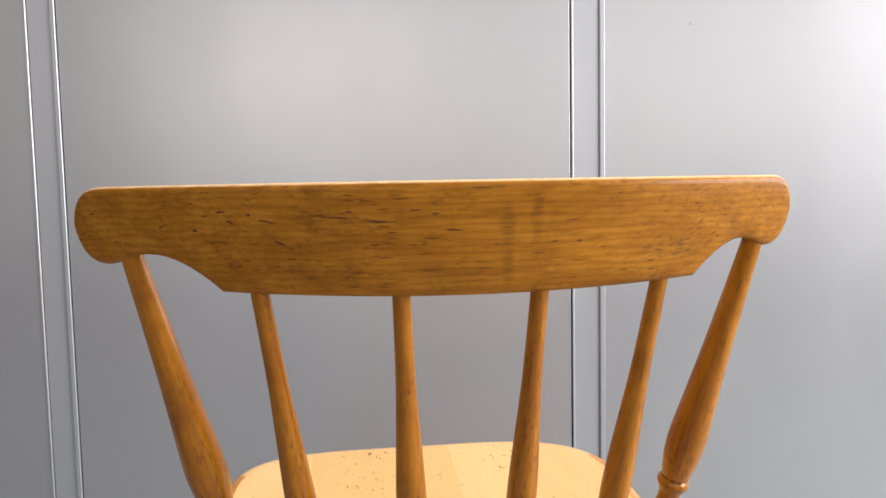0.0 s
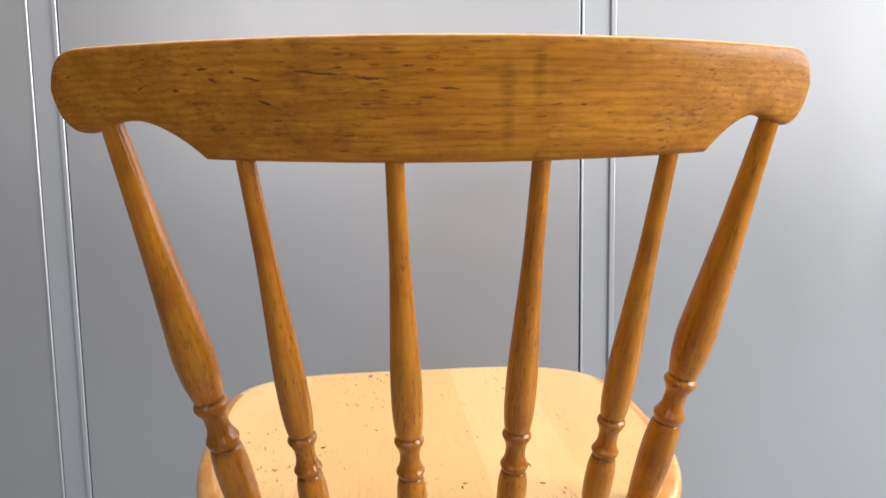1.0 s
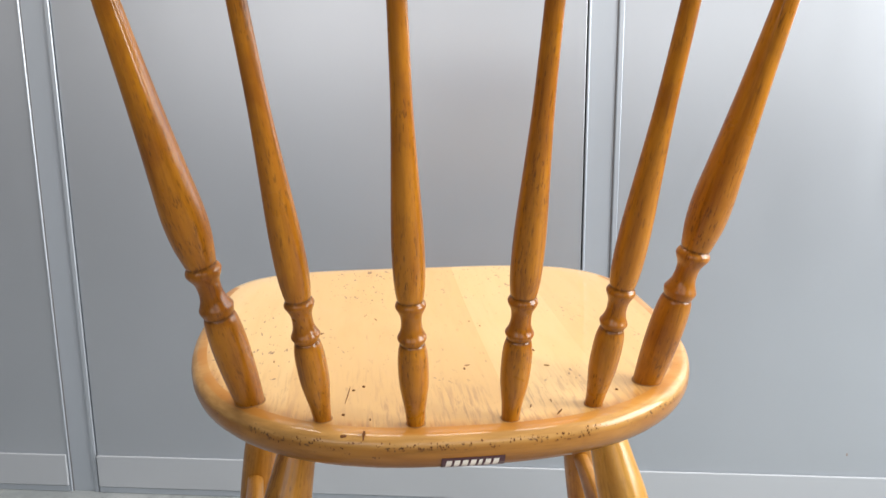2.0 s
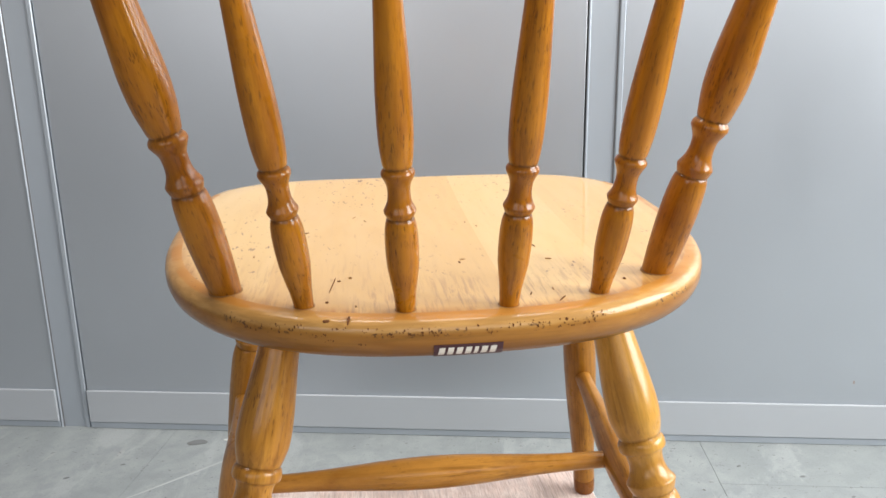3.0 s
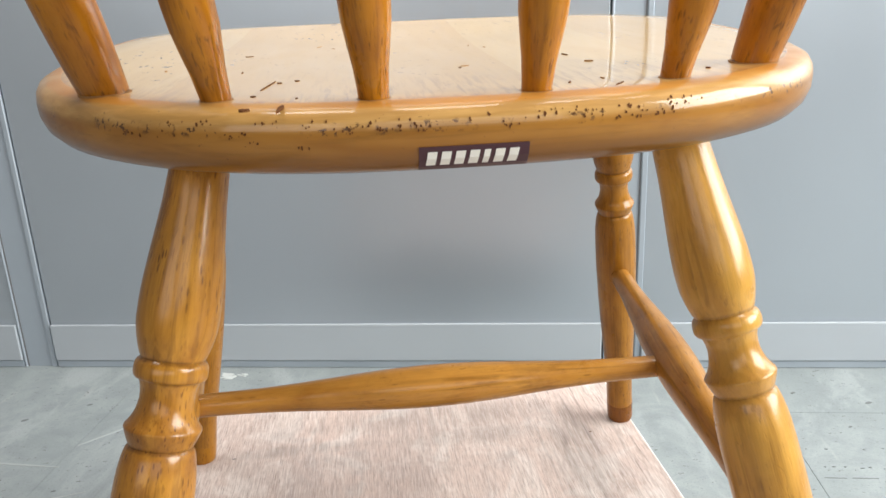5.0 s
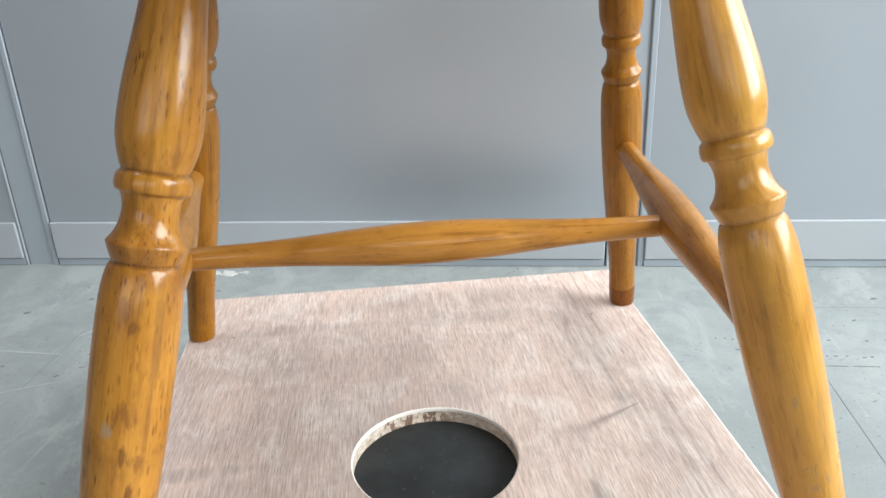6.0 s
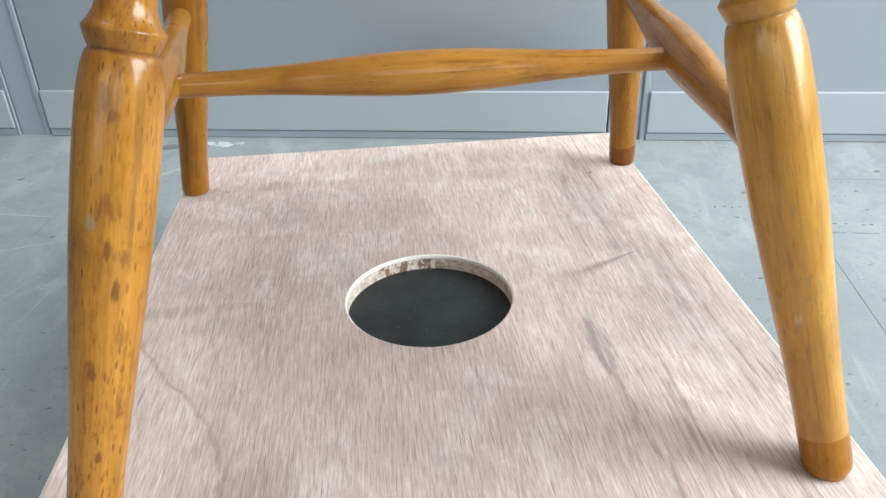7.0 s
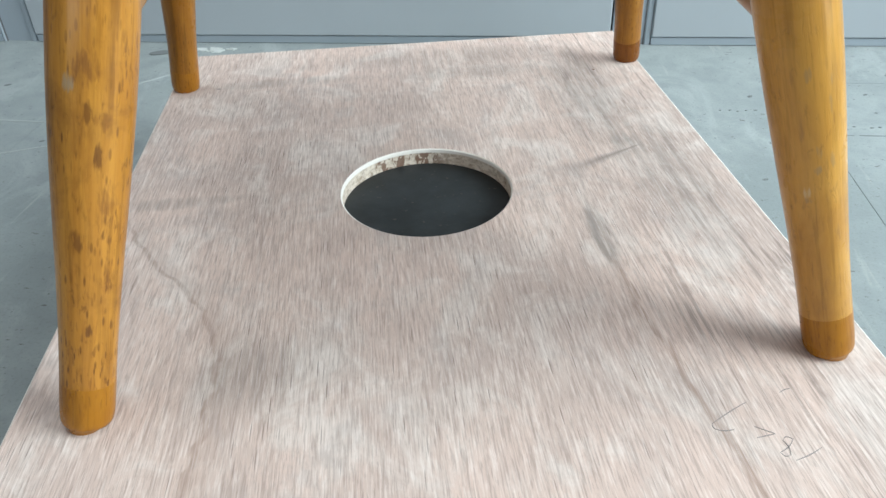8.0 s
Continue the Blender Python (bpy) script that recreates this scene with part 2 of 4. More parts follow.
def seat_wood():
    m = Nodes("pale_worn_seat_beech", 0.36, 0.35)
    x = m.axis(0)
    strip = m.math("FLOOR", m.math("DIVIDE", m.math("ADD", x, 0.31), 0.088), 0)
    white = m.tree.nodes.new("ShaderNodeTexWhiteNoise")
    white.noise_dimensions = "1D"
    m.put(white, "W", strip)
    tone = white.outputs[0]
    grain = m.noise(m.mapped((1, 0.07, 1)), 120, 5, 0.6, 0.5)
    broad = m.noise(m.mapped((1, 0.2, 1)), 16, 3, 0.5, 0.6)
    dents = m.noise(m.mapped((1, 0.45, 1), turn=(0, 0, 0.5)), 210, 2, 0.5, 0.6)
    where = m.noise(m.mapped(), 9, 2)
    flecks = m.noise(m.mapped((1, 0.25, 1)), 300, 2)
    colour = m.mix(m.ramp(tone, 0, 1), (0.77, 0.495, 0.198), (0.71, 0.420, 0.145))
    colour = m.mix(m.ramp(broad, 0.4, 0.7, 0, 0.45), colour, (0.65, 0.380, 0.128))
    colour = m.mix(m.ramp(grain, 0.5, 0.8, 0, 0.3), colour, (0.58, 0.34, 0.12))
    colour = m.mix(m.ramp(flecks, 0.64, 0.75, 0, 0.25), colour, (0.30, 0.14, 0.04))
    # the finish is left amber round the back rim, where nobody sat
    ex = m.math("POWER", m.math("ABSOLUTE", m.math("DIVIDE", m.math("SUBTRACT", x, 0.0042), SEAT_W)), 2.55)
    ey = m.math("POWER", m.math("ABSOLUTE", m.math("DIVIDE", m.math("SUBTRACT", m.axis(1), SEAT_MID), SEAT_B)), 2.55)
    rho = m.math("POWER", m.math("ADD", ex, ey), 1 / 2.55)
    rho = m.math("ADD", rho, m.math("MULTIPLY", m.math("SUBTRACT", broad, 0.5), 0.05))
    back = m.ramp(m.axis(1), 0.0, -0.15, 0, 1)
    amber = m.math("MULTIPLY", m.ramp(rho, 0.84, 0.955, 0.0, 0.58), m.math("MULTIPLY", back, m.ramp(broad, 0.36, 0.60, 0.45, 1.0)))
    colour = m.mix(amber, colour, (0.56, 0.285, 0.068))
    colour = m.mix(m.math("MULTIPLY", m.ramp(rho, 0.905, 0.95, 0, 0.85), m.math("MULTIPLY", back, m.ramp(grain, 0.38, 0.62, 0.25, 1.0))), colour, (0.40, 0.150, 0.026))
    dark_grain = m.noise(m.mapped((1, 0.07, 1), shift=(2, 0, 0)), 330, 4, 0.6, 0.4)
    patch = m.noise(m.mapped((1, 0.6, 1), shift=(5, 0, 0)), 13, 3)
    smear = m.math("MULTIPLY", m.ramp(m.axis(1), -0.08, -0.20), m.ramp(patch, 0.40, 0.62, 0.15, 1.0))
    colour = m.mix(m.math("MULTIPLY", smear, m.ramp(dark_grain, 0.46, 0.66, 0.08, 0.65)), colour, (0.32, 0.165, 0.070))
    mark = m.math("MULTIPLY", m.ramp(dents, 0.645, 0.70), m.ramp(where, 0.46, 0.60))
    colour = m.mix(m.math("MULTIPLY", mark, 0.75), colour, (0.14, 0.065, 0.028))
    m.bsdf.inputs["Coat Weight"].default_value = 1.0
    m.bsdf.inputs["Coat Roughness"].default_value = 0.075
    ripple = m.noise(m.mapped((1, 0.3, 1)), 26, 2)
    return m.done(colour, m.ramp(broad, 0.3, 0.7, 0.34, 0.5), m.math("ADD", m.math("SUBTRACT", m.math("MULTIPLY", grain, 0.35), mark), ripple), 0.16, 0.0008)


# plan of the seat: a rounded D
SEAT_W, SEAT_MID, SEAT_F, SEAT_B = 0.2385, 0.02, 0.178, 0.2625
SEAT_WOOD = seat_wood()


def seat_edge_wood():
    """Amber finish on the seat's rounded edge, rubbed through to dark spots along the upper rim, with shade painted in
    below.
    """
    m = Nodes("amber_seat_edge", 0.3, 0.12)
    grain = m.noise(m.mapped((0.07, 0.3, 1)), 300, 5, 0.6, 0.4)
    broad = m.noise(m.mapped((0.25, 0.5, 1)), 30, 4, 0.6, 0.5)
    chips = m.noise(m.mapped((0.7, 1, 0.8)), 400, 3, 0.6, 0.3)
    where = m.noise(m.mapped(), 26, 3, 0.6)
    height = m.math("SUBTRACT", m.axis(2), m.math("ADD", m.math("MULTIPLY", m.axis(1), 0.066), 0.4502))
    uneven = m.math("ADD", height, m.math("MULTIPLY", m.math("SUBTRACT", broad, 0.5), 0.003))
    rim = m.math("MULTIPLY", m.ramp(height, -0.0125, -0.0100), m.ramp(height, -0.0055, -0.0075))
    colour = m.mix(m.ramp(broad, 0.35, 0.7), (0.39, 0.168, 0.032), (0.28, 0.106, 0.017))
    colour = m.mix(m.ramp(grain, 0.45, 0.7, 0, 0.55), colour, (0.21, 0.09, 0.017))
    # shade on the underside of the rounding, put into the colour
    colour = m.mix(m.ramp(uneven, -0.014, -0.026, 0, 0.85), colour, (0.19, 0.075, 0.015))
    rubbed = m.math("MULTIPLY", m.ramp(uneven, -0.011, -0.006, 0, 0.7), m.ramp(grain, 0.3, 0.6, 1.0, 0.6))
    colour = m.mix(rubbed, colour, (0.62, 0.36, 0.125))
    left_amber = m.math("MULTIPLY", m.ramp(uneven, -0.0016, -0.0004), m.ramp(broad, 0.3, 0.6, 0.35, 0.85))
    colour = m.mix(left_amber, colour, (0.48, 0.19, 0.030))
    mark = m.math("MULTIPLY", m.math("MULTIPLY", m.ramp(chips, 0.56, 0.62), m.ramp(where, 0.46, 0.58)), rim)
    stray = m.math("MULTIPLY", m.ramp(chips, 0.69, 0.73), 0.7)
    mark = m.math("MAXIMUM", mark, stray)
    colour = m.mix(m.math("MULTIPLY", mark, 0.92), colour, (0.085, 0.038, 0.018))
    m.bsdf.inputs["Coat Weight"].default_value = 0.55
    m.bsdf.inputs["Coat Roughness"].default_value = 0.09
    return m.done(colour, m.ramp(broad, 0.3, 0.7, 0.28, 0.44), m.math("SUBTRACT", m.math("MULTIPLY", grain, 0.6), mark), 0.2, 0.0008)


SEAT_EDGE = seat_edge_wood()


def plywood():
    """Raw lauan veneer: short fibres along y, clouds of pale and grey, a few wandering figure lines and smudges, soft
    shadows painted in near the back.
    """
    m = Nodes("lauan_plywood_face", 0.7, 0.3)
    x, y = m.axis(0), m.axis(1)
    figure = m.noise(m.mapped((1, 0.55, 1)), 7, 5, 0.62, 1.2)
    pale = m.noise(m.mapped((1, 0.7, 1), shift=(3, 1, 0)), 19, 6, 0.68, 0.8)
    stain = m.noise(m.mapped((1, 0.7, 1), shift=(1, 4, 0)), 12, 6, 0.66, 0.9)
    grain = m.noise(m.mapped((1, 0.05, 1)), 130, 4, 0.6, 0.4)
    fibre = m.noise(m.mapped((1, 0.055, 1)), 430, 3, 0.62, 0.4)
    fine = m.noise(m.mapped((1, 0.06, 1), shift=(5, 2, 0)), 820, 3, 0.65, 0.3)
    pores = m.math("MULTIPLY", m.dashes(m.mapped((1, 0.05, 1)), 460, 0.22, 0.5), m.ramp(figure, 0.38, 0.60, 0.35, 1.0))
    colour = m.mix(m.ramp(figure, 0.34, 0.66), (0.640, 0.488, 0.425), (0.525, 0.410, 0.363))
    colour = m.mix(m.ramp(pale, 0.46, 0.66, 0, 0.58), colour, (0.74, 0.662, 0.612))
    colour = m.mix(m.ramp(stain, 0.50, 0.68, 0, 0.55), colour, (0.42, 0.358, 0.334))
    colour = m.mix(m.ramp(grain, 0.50, 0.68, 0, 0.26), colour, (0.41, 0.325, 0.288))
    colour = m.mix(m.ramp(fibre, 0.52, 0.64, 0, 0.38), colour, (0.34, 0.258, 0.224))
    colour = m.mix(m.ramp(fibre, 0.45, 0.34, 0, 0.24), colour, (0.88, 0.80, 0.75))
    colour = m.mix(m.ramp(fine, 0.52, 0.63, 0, 0.46), colour, (0.32, 0.240, 0.206))
    colour = m.mix(m.ramp(fine, 0.46, 0.35, 0, 0.30), colour, (0.89, 0.81, 0.765))
    colour = m.mix(m.math("MULTIPLY", pores, 0.72), colour, (0.20, 0.148, 0.125))

    def near(value, centre, half):
        d = m.math("ABSOLUTE", m.math("SUBTRACT", value, centre))
        return m.ramp(d, half * 0.25, half, 1, 0)

    wob = m.math("MULTIPLY", m.math("SUBTRACT", m.noise(m.mapped((0.2, 1, 1)), 24, 3), 0.5), 0.03)
    # a figure line that wanders in from the west edge and turns along the grain
    bend = m.math("MULTIPLY", m.ramp(y, -0.22, -0.03), -0.095)
    path = m.math("ADD", m.math("ADD", bend, -0.152), wob)
    colour = m.mix(m.math("MULTIPLY", m.math("MULTIPLY", near(x, path, 0.0035), m.ramp(y, -0.035, -0.06)), m.ramp(fibre, 0.35, 0.6, 0.18, 0.48)), colour, (0.27, 0.175, 0.13))
    colour = m.mix(m.math("MULTIPLY", m.math("MULTIPLY", near(m.math("ADD", x, -0.006), path, 0.012), m.ramp(y, -0.035, -0.06)), 0.22), colour, (0.36, 0.27, 0.23))
    # a dark heart line on the other side
    heart = m.math("ADD", m.math("ADD", m.math("MULTIPLY", y, -0.10), 0.101), m.math("MULTIPLY", wob, 0.5))
    colour = m.mix(m.math("MULTIPLY", m.math("MULTIPLY", near(x, heart, 0.0040), m.ramp(y, -0.12, -0.17)), m.ramp(fibre, 0.35, 0.6, 0.2, 0.6)), colour, (0.28, 0.18, 0.135))
    # open grain picked out dark towards the east edge
    open_grain = m.noise(m.mapped((1, 0.03, 1), shift=(0, 3, 0)), 260, 3, 0.6, 0.5)
    side = m.math("MULTIPLY", m.ramp(m.math("ADD", x, m.math("MULTIPLY", stain, 0.06)), 0.13, 0.20), m.ramp(pale, 0.36, 0.56, 1.0, 0.35))
    colour = m.mix(m.math("MULTIPLY", side, m.ramp(open_grain, 0.54, 0.64, 0, 0.75)), colour, (0.24, 0.185, 0.16))
    # a dirty smear that starts as a thin stroke and spreads out
    ux, uy, reach = -0.892, -0.452, 0.1066
    run = m.math("ADD", m.math("MULTIPLY", m.math("SUBTRACT", x, 0.1896), ux), m.math("MULTIPLY", m.math("SUBTRACT", y, 0.0179), uy))
    off = m.math("ABSOLUTE", m.math("ADD", m.math("MULTIPLY", m.math("SUBTRACT", x, 0.1896), -uy), m.math("MULTIPLY", m.math("SUBTRACT", y, 0.0179), ux)))
    width = m.ramp(run, 0.0, reach, 0.0014, 0.016)
    inside = m.math("SUBTRACT", 1.0, m.math("MINIMUM", m.math("DIVIDE", off, width), 1.0))
    ends = m.math("MULTIPLY", m.ramp(run, -0.001, 0.003), m.ramp(run, reach * 0.35, reach, 0.75, 0.0))
    colour = m.mix(m.math("MULTIPLY", inside, ends), colour, (0.22, 0.185, 0.17))
    # dark smudges; the bands near the back edge are soft shadows put into colour
    for cx, cy, rx, ry, k in ((0.118, -0.118, 0.008, 0.038, 0.9), (-0.13, -0.235, 0.035, 0.03, 0.35), (0.20, -0.05, 0.035, 0.13, 0.5), (0.17, 0.14, 0.04, 0.12, 0.5), (0.04, 0.26, 0.16, 0.03, 0.4), (-0.205, -0.026, 0.05, 0.009, 0.5), (-0.14, 0.215, 0.09, 0.012, 0.45), (0.06, 0.215, 0.10, 0.02, 0.35)):
        dx = m.math("DIVIDE", m.math("SUBTRACT", x, cx), rx)
        dy = m.math("DIVIDE", m.math("SUBTRACT", y, cy), ry)
        d = m.math("ADD", m.math("ADD", m.math("MULTIPLY", dx, dx), m.math("MULTIPLY", dy, dy)), m.math("MULTIPLY", m.math("SUBTRACT", stain, 0.5), 4.0))
        streaky = m.ramp(grain, 0.38, 0.58, 0.35, 1.0)
        colour = m.mix(m.math("MULTIPLY", m.ramp(d, -0.2, 1.6, k, 0), streaky), colour, (0.24, 0.205, 0.185))
    return m.done(colour, None, m.math("SUBTRACT", fine, pores), 0.3, 0.0005)


PLY_FACE = plywood()


def ply_edge():
    m = Nodes("plywood_sawn_edge", 0.8, 0.2)
    torn = m.noise(m.mapped((1, 1, 1.6)), 150, 4, 0.7, 0.6)
    block = m.noise(m.mapped((1, 1, 0.6), shift=(2, 0, 0)), 140, 3, 0.6, 0.4)
    face = m.ramp(m.axis(2), -0.0042, -0.0030)
    core = m.mix(m.ramp(torn, 0.40, 0.62), (0.74, 0.64, 0.54), (0.50, 0.40, 0.31))
    away = m.math("ABSOLUTE", m.math("ADD", m.axis(0), 0.020))
    ripped = m.math("MULTIPLY", m.ramp(away, 0.022, 0.045, 1, 0), m.ramp(m.axis(1), 0.0, 0.01))
    core = m.mix(m.math("MULTIPLY", ripped, m.ramp(block, 0.47, 0.53, 0, 0.85)), core, (0.17, 0.085, 0.055))
    core = m.mix(m.ramp(torn, 0.62, 0.69, 0, 0.75), core, (0.26, 0.15, 0.10))
    colour = m.mix(face, core, (0.88, 0.83, 0.77))
    return m.done(colour, None, torn, 0.5, 0.002)


PLY_EDGE = ply_edge()


def concrete():
    m = Nodes("worn_grey_concrete", 0.5, 0.4)
    cloud = m.noise(m.mapped(vary=0.0), 3.6, 6, 0.62, 0.5)
    mid = m.noise(m.mapped(), 21, 6, 0.66, 0.5)
    wear = m.noise(m.mapped((1, 0.5, 1), turn=(0, 0, 0.6)), 6.5, 6, 0.68, 1.1)
    scrape = m.noise(m.mapped((1, 0.10, 1), turn=(0, 0, -1.1)), 42, 4, 0.6, 0.4)
    grit = m.noise(m.mapped(), 320, 4, 0.65)
    pit = m.noise(m.mapped((1, 1.8, 1)), 95, 3, 0.6, 0.5)
    pits = m.math("MULTIPLY", m.ramp(pit, 0.645, 0.70), m.ramp(m.noise(m.mapped(), 5, 2), 0.38, 0.54))
    colour = m.mix(m.ramp(cloud, 0.35, 0.65), (0.324, 0.354, 0.350), (0.252, 0.282, 0.282))
    colour = m.mix(m.ramp(mid, 0.42, 0.66, 0, 0.55), colour, (0.232, 0.260, 0.264))
    colour = m.mix(m.ramp(wear, 0.52, 0.64, 0, 0.5), colour, (0.400, 0.428, 0.428))
    colour = m.mix(m.ramp(scrape, 0.62, 0.72, 0, 0.4), colour, (0.448, 0.456, 0.440))
    colour = m.mix(m.ramp(grit, 0.52, 0.70, 0, 0.4), colour, (0.168, 0.176, 0.172))
    colour = m.mix(m.math("MULTIPLY", pits, 0.85), colour, (0.09, 0.085, 0.08))
    rough = m.ramp(cloud, 0.3, 0.7, 0.38, 0.6)
    return m.done(colour, rough, m.math("SUBTRACT", grit, pits), 0.3, 0.001)


CONCRETE = concrete()


def painted_metal(name, base, rough, var=0.03, metal=0.0):
    m = Nodes(name, rough, 0.5)
    m.bsdf.inputs["Metallic"].default_value = metal
    cloud = m.noise(m.mapped(vary=3.0), 2.2, 3)
    peel = m.noise(m.mapped(vary=3.0), 700, 2)
    smear = m.noise(m.mapped((1, 1, 0.35), vary=3.0), 11, 4, 0.6)
    lo = tuple(c * (1 - var * 1.6) for c in base)
    colour = m.mix(m.ramp(cloud, 0.3, 0.7), base, lo)
    return m.done(colour, m.ramp(smear, 0.3, 0.7, rough - 0.012, rough + 0.02), peel, 0.04, 0.0003)


PANEL = painted_metal("grey_painted_steel_panel", (0.505, 0.543, 0.584), 0.36, 0.03, 0.68)
POST = painted_metal("grey_painted_steel_post", (0.45, 0.50, 0.55), 0.36, 0.03, 0.4)
SKIRT = painted_metal("grey_painted_skirting", (0.455, 0.487, 0.515), 0.40, 0.03, 0.15)
# paints of the unseen walls, toned for their reflection in the partition
PLAIN = painted_metal("dark_wall_paint", (0.10, 0.097, 0.093), 0.8)
GREY_WALL = painted_metal("mid_grey_wall_paint", (0.15, 0.149, 0.146), 0.8)
GAP = Nodes("dark_gap", 0.8, 0.2).done((0.16, 0.16, 0.165))


def plain_dark():
    m = Nodes("dark_charcoal_base", 0.55, 0.35)
    cloud = m.noise(m.mapped(), 30, 4, 0.6)
    dust = m.noise(m.mapped(), 160, 2)
    colour = m.mix(m.ramp(cloud, 0.35, 0.7), (0.017, 0.020, 0.021), (0.028, 0.032, 0.034))
    colour = m.mix(m.ramp(dust, 0.66, 0.74, 0, 0.4), colour, (0.12, 0.10, 0.08))
    return m.done(colour, None, dust, 0.2, 0.0005)


BASE_DARK = plain_dark()
JOINT = Nodes("dusty_joint", 0.8, 0.2).done((0.20, 0.20, 0.19))
TAG_DARK = Nodes("maroon_black_tag", 0.4).done((0.055, 0.014, 0.022))
TAG_PALE = Nodes("cream_tag_print", 0.45).done((0.78, 0.74, 0.66))
BRUISE = Nodes("dark_bruise", 0.7, 0.05).done((0.125, 0.048, 0.018))
RED_MARK = Nodes("dull_red_mark", 0.7, 0.2).done((0.42, 0.27, 0.27))
SMEAR = Nodes("grey_smear_on_veneer", 0.8, 0.1).done((0.40, 0.33, 0.30))
SOFT_BRUISE = Nodes("soft_bruise", 0.6, 0.1).done((0.30, 0.155, 0.065))
PENCIL = Nodes("pencil_graphite", 0.6).done((0.26, 0.23, 0.22))
PALE_SCRATCH = Nodes("pale_scratch", 0.7, 0.2).done((0.39, 0.415, 0.412))
STAIN = Nodes("dark_floor_stain", 0.6, 0.3).done((0.17, 0.18, 0.18))
CHIP = Nodes("white_paint_splash", 0.6, 0.3).done((0.58, 0.60, 0.58))


# ---- mesh helpers ----
def part(name, bm, material, parent=None, label="", m=None, smooth=False):
    """Links a bmesh as one mesh object, under a thing or a part where parent is given."""
    bmesh.ops.recalc_face_normals(bm, faces=bm.faces)
    data = bpy.data.meshes.new(name)
    bm.to_mesh(data)
    bm.free()
    for mat in material if isinstance(material, tuple) else (material,):
        data.materials.append(mat)
    if smooth:
        for p in data.polygons:
            p.use_smooth = True
        data.set_sharp_from_angle(angle=radians(42))
    ob = new(name, data)
    if parent is not None:
        ob.parent = parent
    if m is not None:
        ob.matrix_local = m
    if label:
        ob["label"] = label
    return ob


def box(bm, x0, x1, y0, y1, z0, z1, bevel=0.0):
    made = bmesh.ops.create_cube(bm, size=1, matrix=Matrix.LocRotScale(((x0 + x1) / 2, (y0 + y1) / 2, (z0 + z1) / 2), None, (x1 - x0, y1 - y0, z1 - z0)))
    if bevel:
        edges = list({e for v in made["verts"] for e in v.link_edges})
        bmesh.ops.bevel(bm, geom=edges, offset=bevel, segments=2, affect="EDGES", profile=0.5)
    return bm


def boxed(*a, bevel=0.0):
    return box(bmesh.new(), *a, bevel=bevel)


def smooth_curve(pairs, n):
    """Catmull-Rom through (s, r) pairs, n samples to a span."""
    out = []
    for i in range(len(pairs) - 1):
        p0, p1, p2, p3 = pairs[max(i - 1, 0)], pairs[i], pairs[i + 1], pairs[min(i + 2, len(pairs) - 1)]
        for k in range(n):
            t = k / n
            out.append(tuple(0.5 * (2 * b + (c - a) * t + (2 * a - 5 * b + 4 * c - d) * t * t + (3 * b - a - 3 * c + d) * t ** 3) for a, b, c, d in zip(p0, p1, p2, p3)))
    out.append(pairs[-1])
    return out


def lathe(profile, sides=28, n=3):
    """A turned solid along z from (s, radius) pairs in metres."""
    bm = bmesh.new()
    rings = []
    for s, r in smooth_curve(profile, n):
        rings.append([bm.verts.new((r * math.cos(2 * math.pi * k / sides), r * math.sin(2 * math.pi * k / sides), s)) for k in range(sides)])
    for a, b in zip(rings, rings[1:]):
        for k in range(sides):
            bm.faces.new((a[k], a[(k + 1) % sides], b[(k + 1) % sides], b[k]))
    bm.faces.new(rings[0][::-1])
    bm.faces.new(rings[-1])
    return bm


def along(a, b, twist=0.0):
    """The pose whose z runs from a to b."""
    d = Vector(b) - Vector(a)
    return Matrix.Translation(a) @ d.to_track_quat("Z", "Y").to_matrix().to_4x4() @ pose(0, 0, 0, 0, 0, twist)


def grid_surface(bm, rows):
    """Joins rows of points, each a closed ring of the same length, and caps both ends."""
    rings = [[bm.verts.new(p) for p in row] for row in rows]
    n = len(rings[0])
    for a, b in zip(rings, rings[1:]):
        for k in range(n):
            bm.faces.new((a[k], a[(k + 1) % n], b[(k + 1) % n], b[k]))
    bm.faces.new(rings[0][::-1])
    bm.faces.new(rings[-1])
    return bm


# ---- room ----
def structure(name, bm, mat, label):
    return tagged(part(name, bm, mat), label, name.split("_")[0], kind="structure")


floor_ob = structure("floor", boxed(WEST - 0.1, EAST + 0.1, SOUTH - 0.1, WALL_Y + 0.12, -0.16, -0.012), JOINT, "worn grey concrete floor slabs with thin joints")
wall_n = structure("wall_north", boxed(WEST - 0.1, EAST + 0.1, WALL_Y + 0.016, WALL_Y + 0.12, -0.01, CEIL), GAP, "grey painted steel partition wall with recessed posts")
roof = bmesh.new()
for x0, x1, y0, y1 in ((WEST - 0.1, FILL_X - FILL_L, SOUTH - 0.1, WALL_Y + 0.12), (FILL_X + FILL_L, EAST + 0.1, SOUTH - 0.1, WALL_Y + 0.12), (FILL_X - FILL_L, FILL_X + FILL_L, SOUTH - 0.1, FILL_Y - FILL_W), (FILL_X - FILL_L, FILL_X + FILL_L, FILL_Y + FILL_W, WALL_Y + 0.12)):
    box(roof, x0, x1, y0, y1, CEIL, CEIL + 0.1)
structure("ceiling", roof, PLAIN, "plain dark unseen ceiling with one long opening added for a fill lamp")


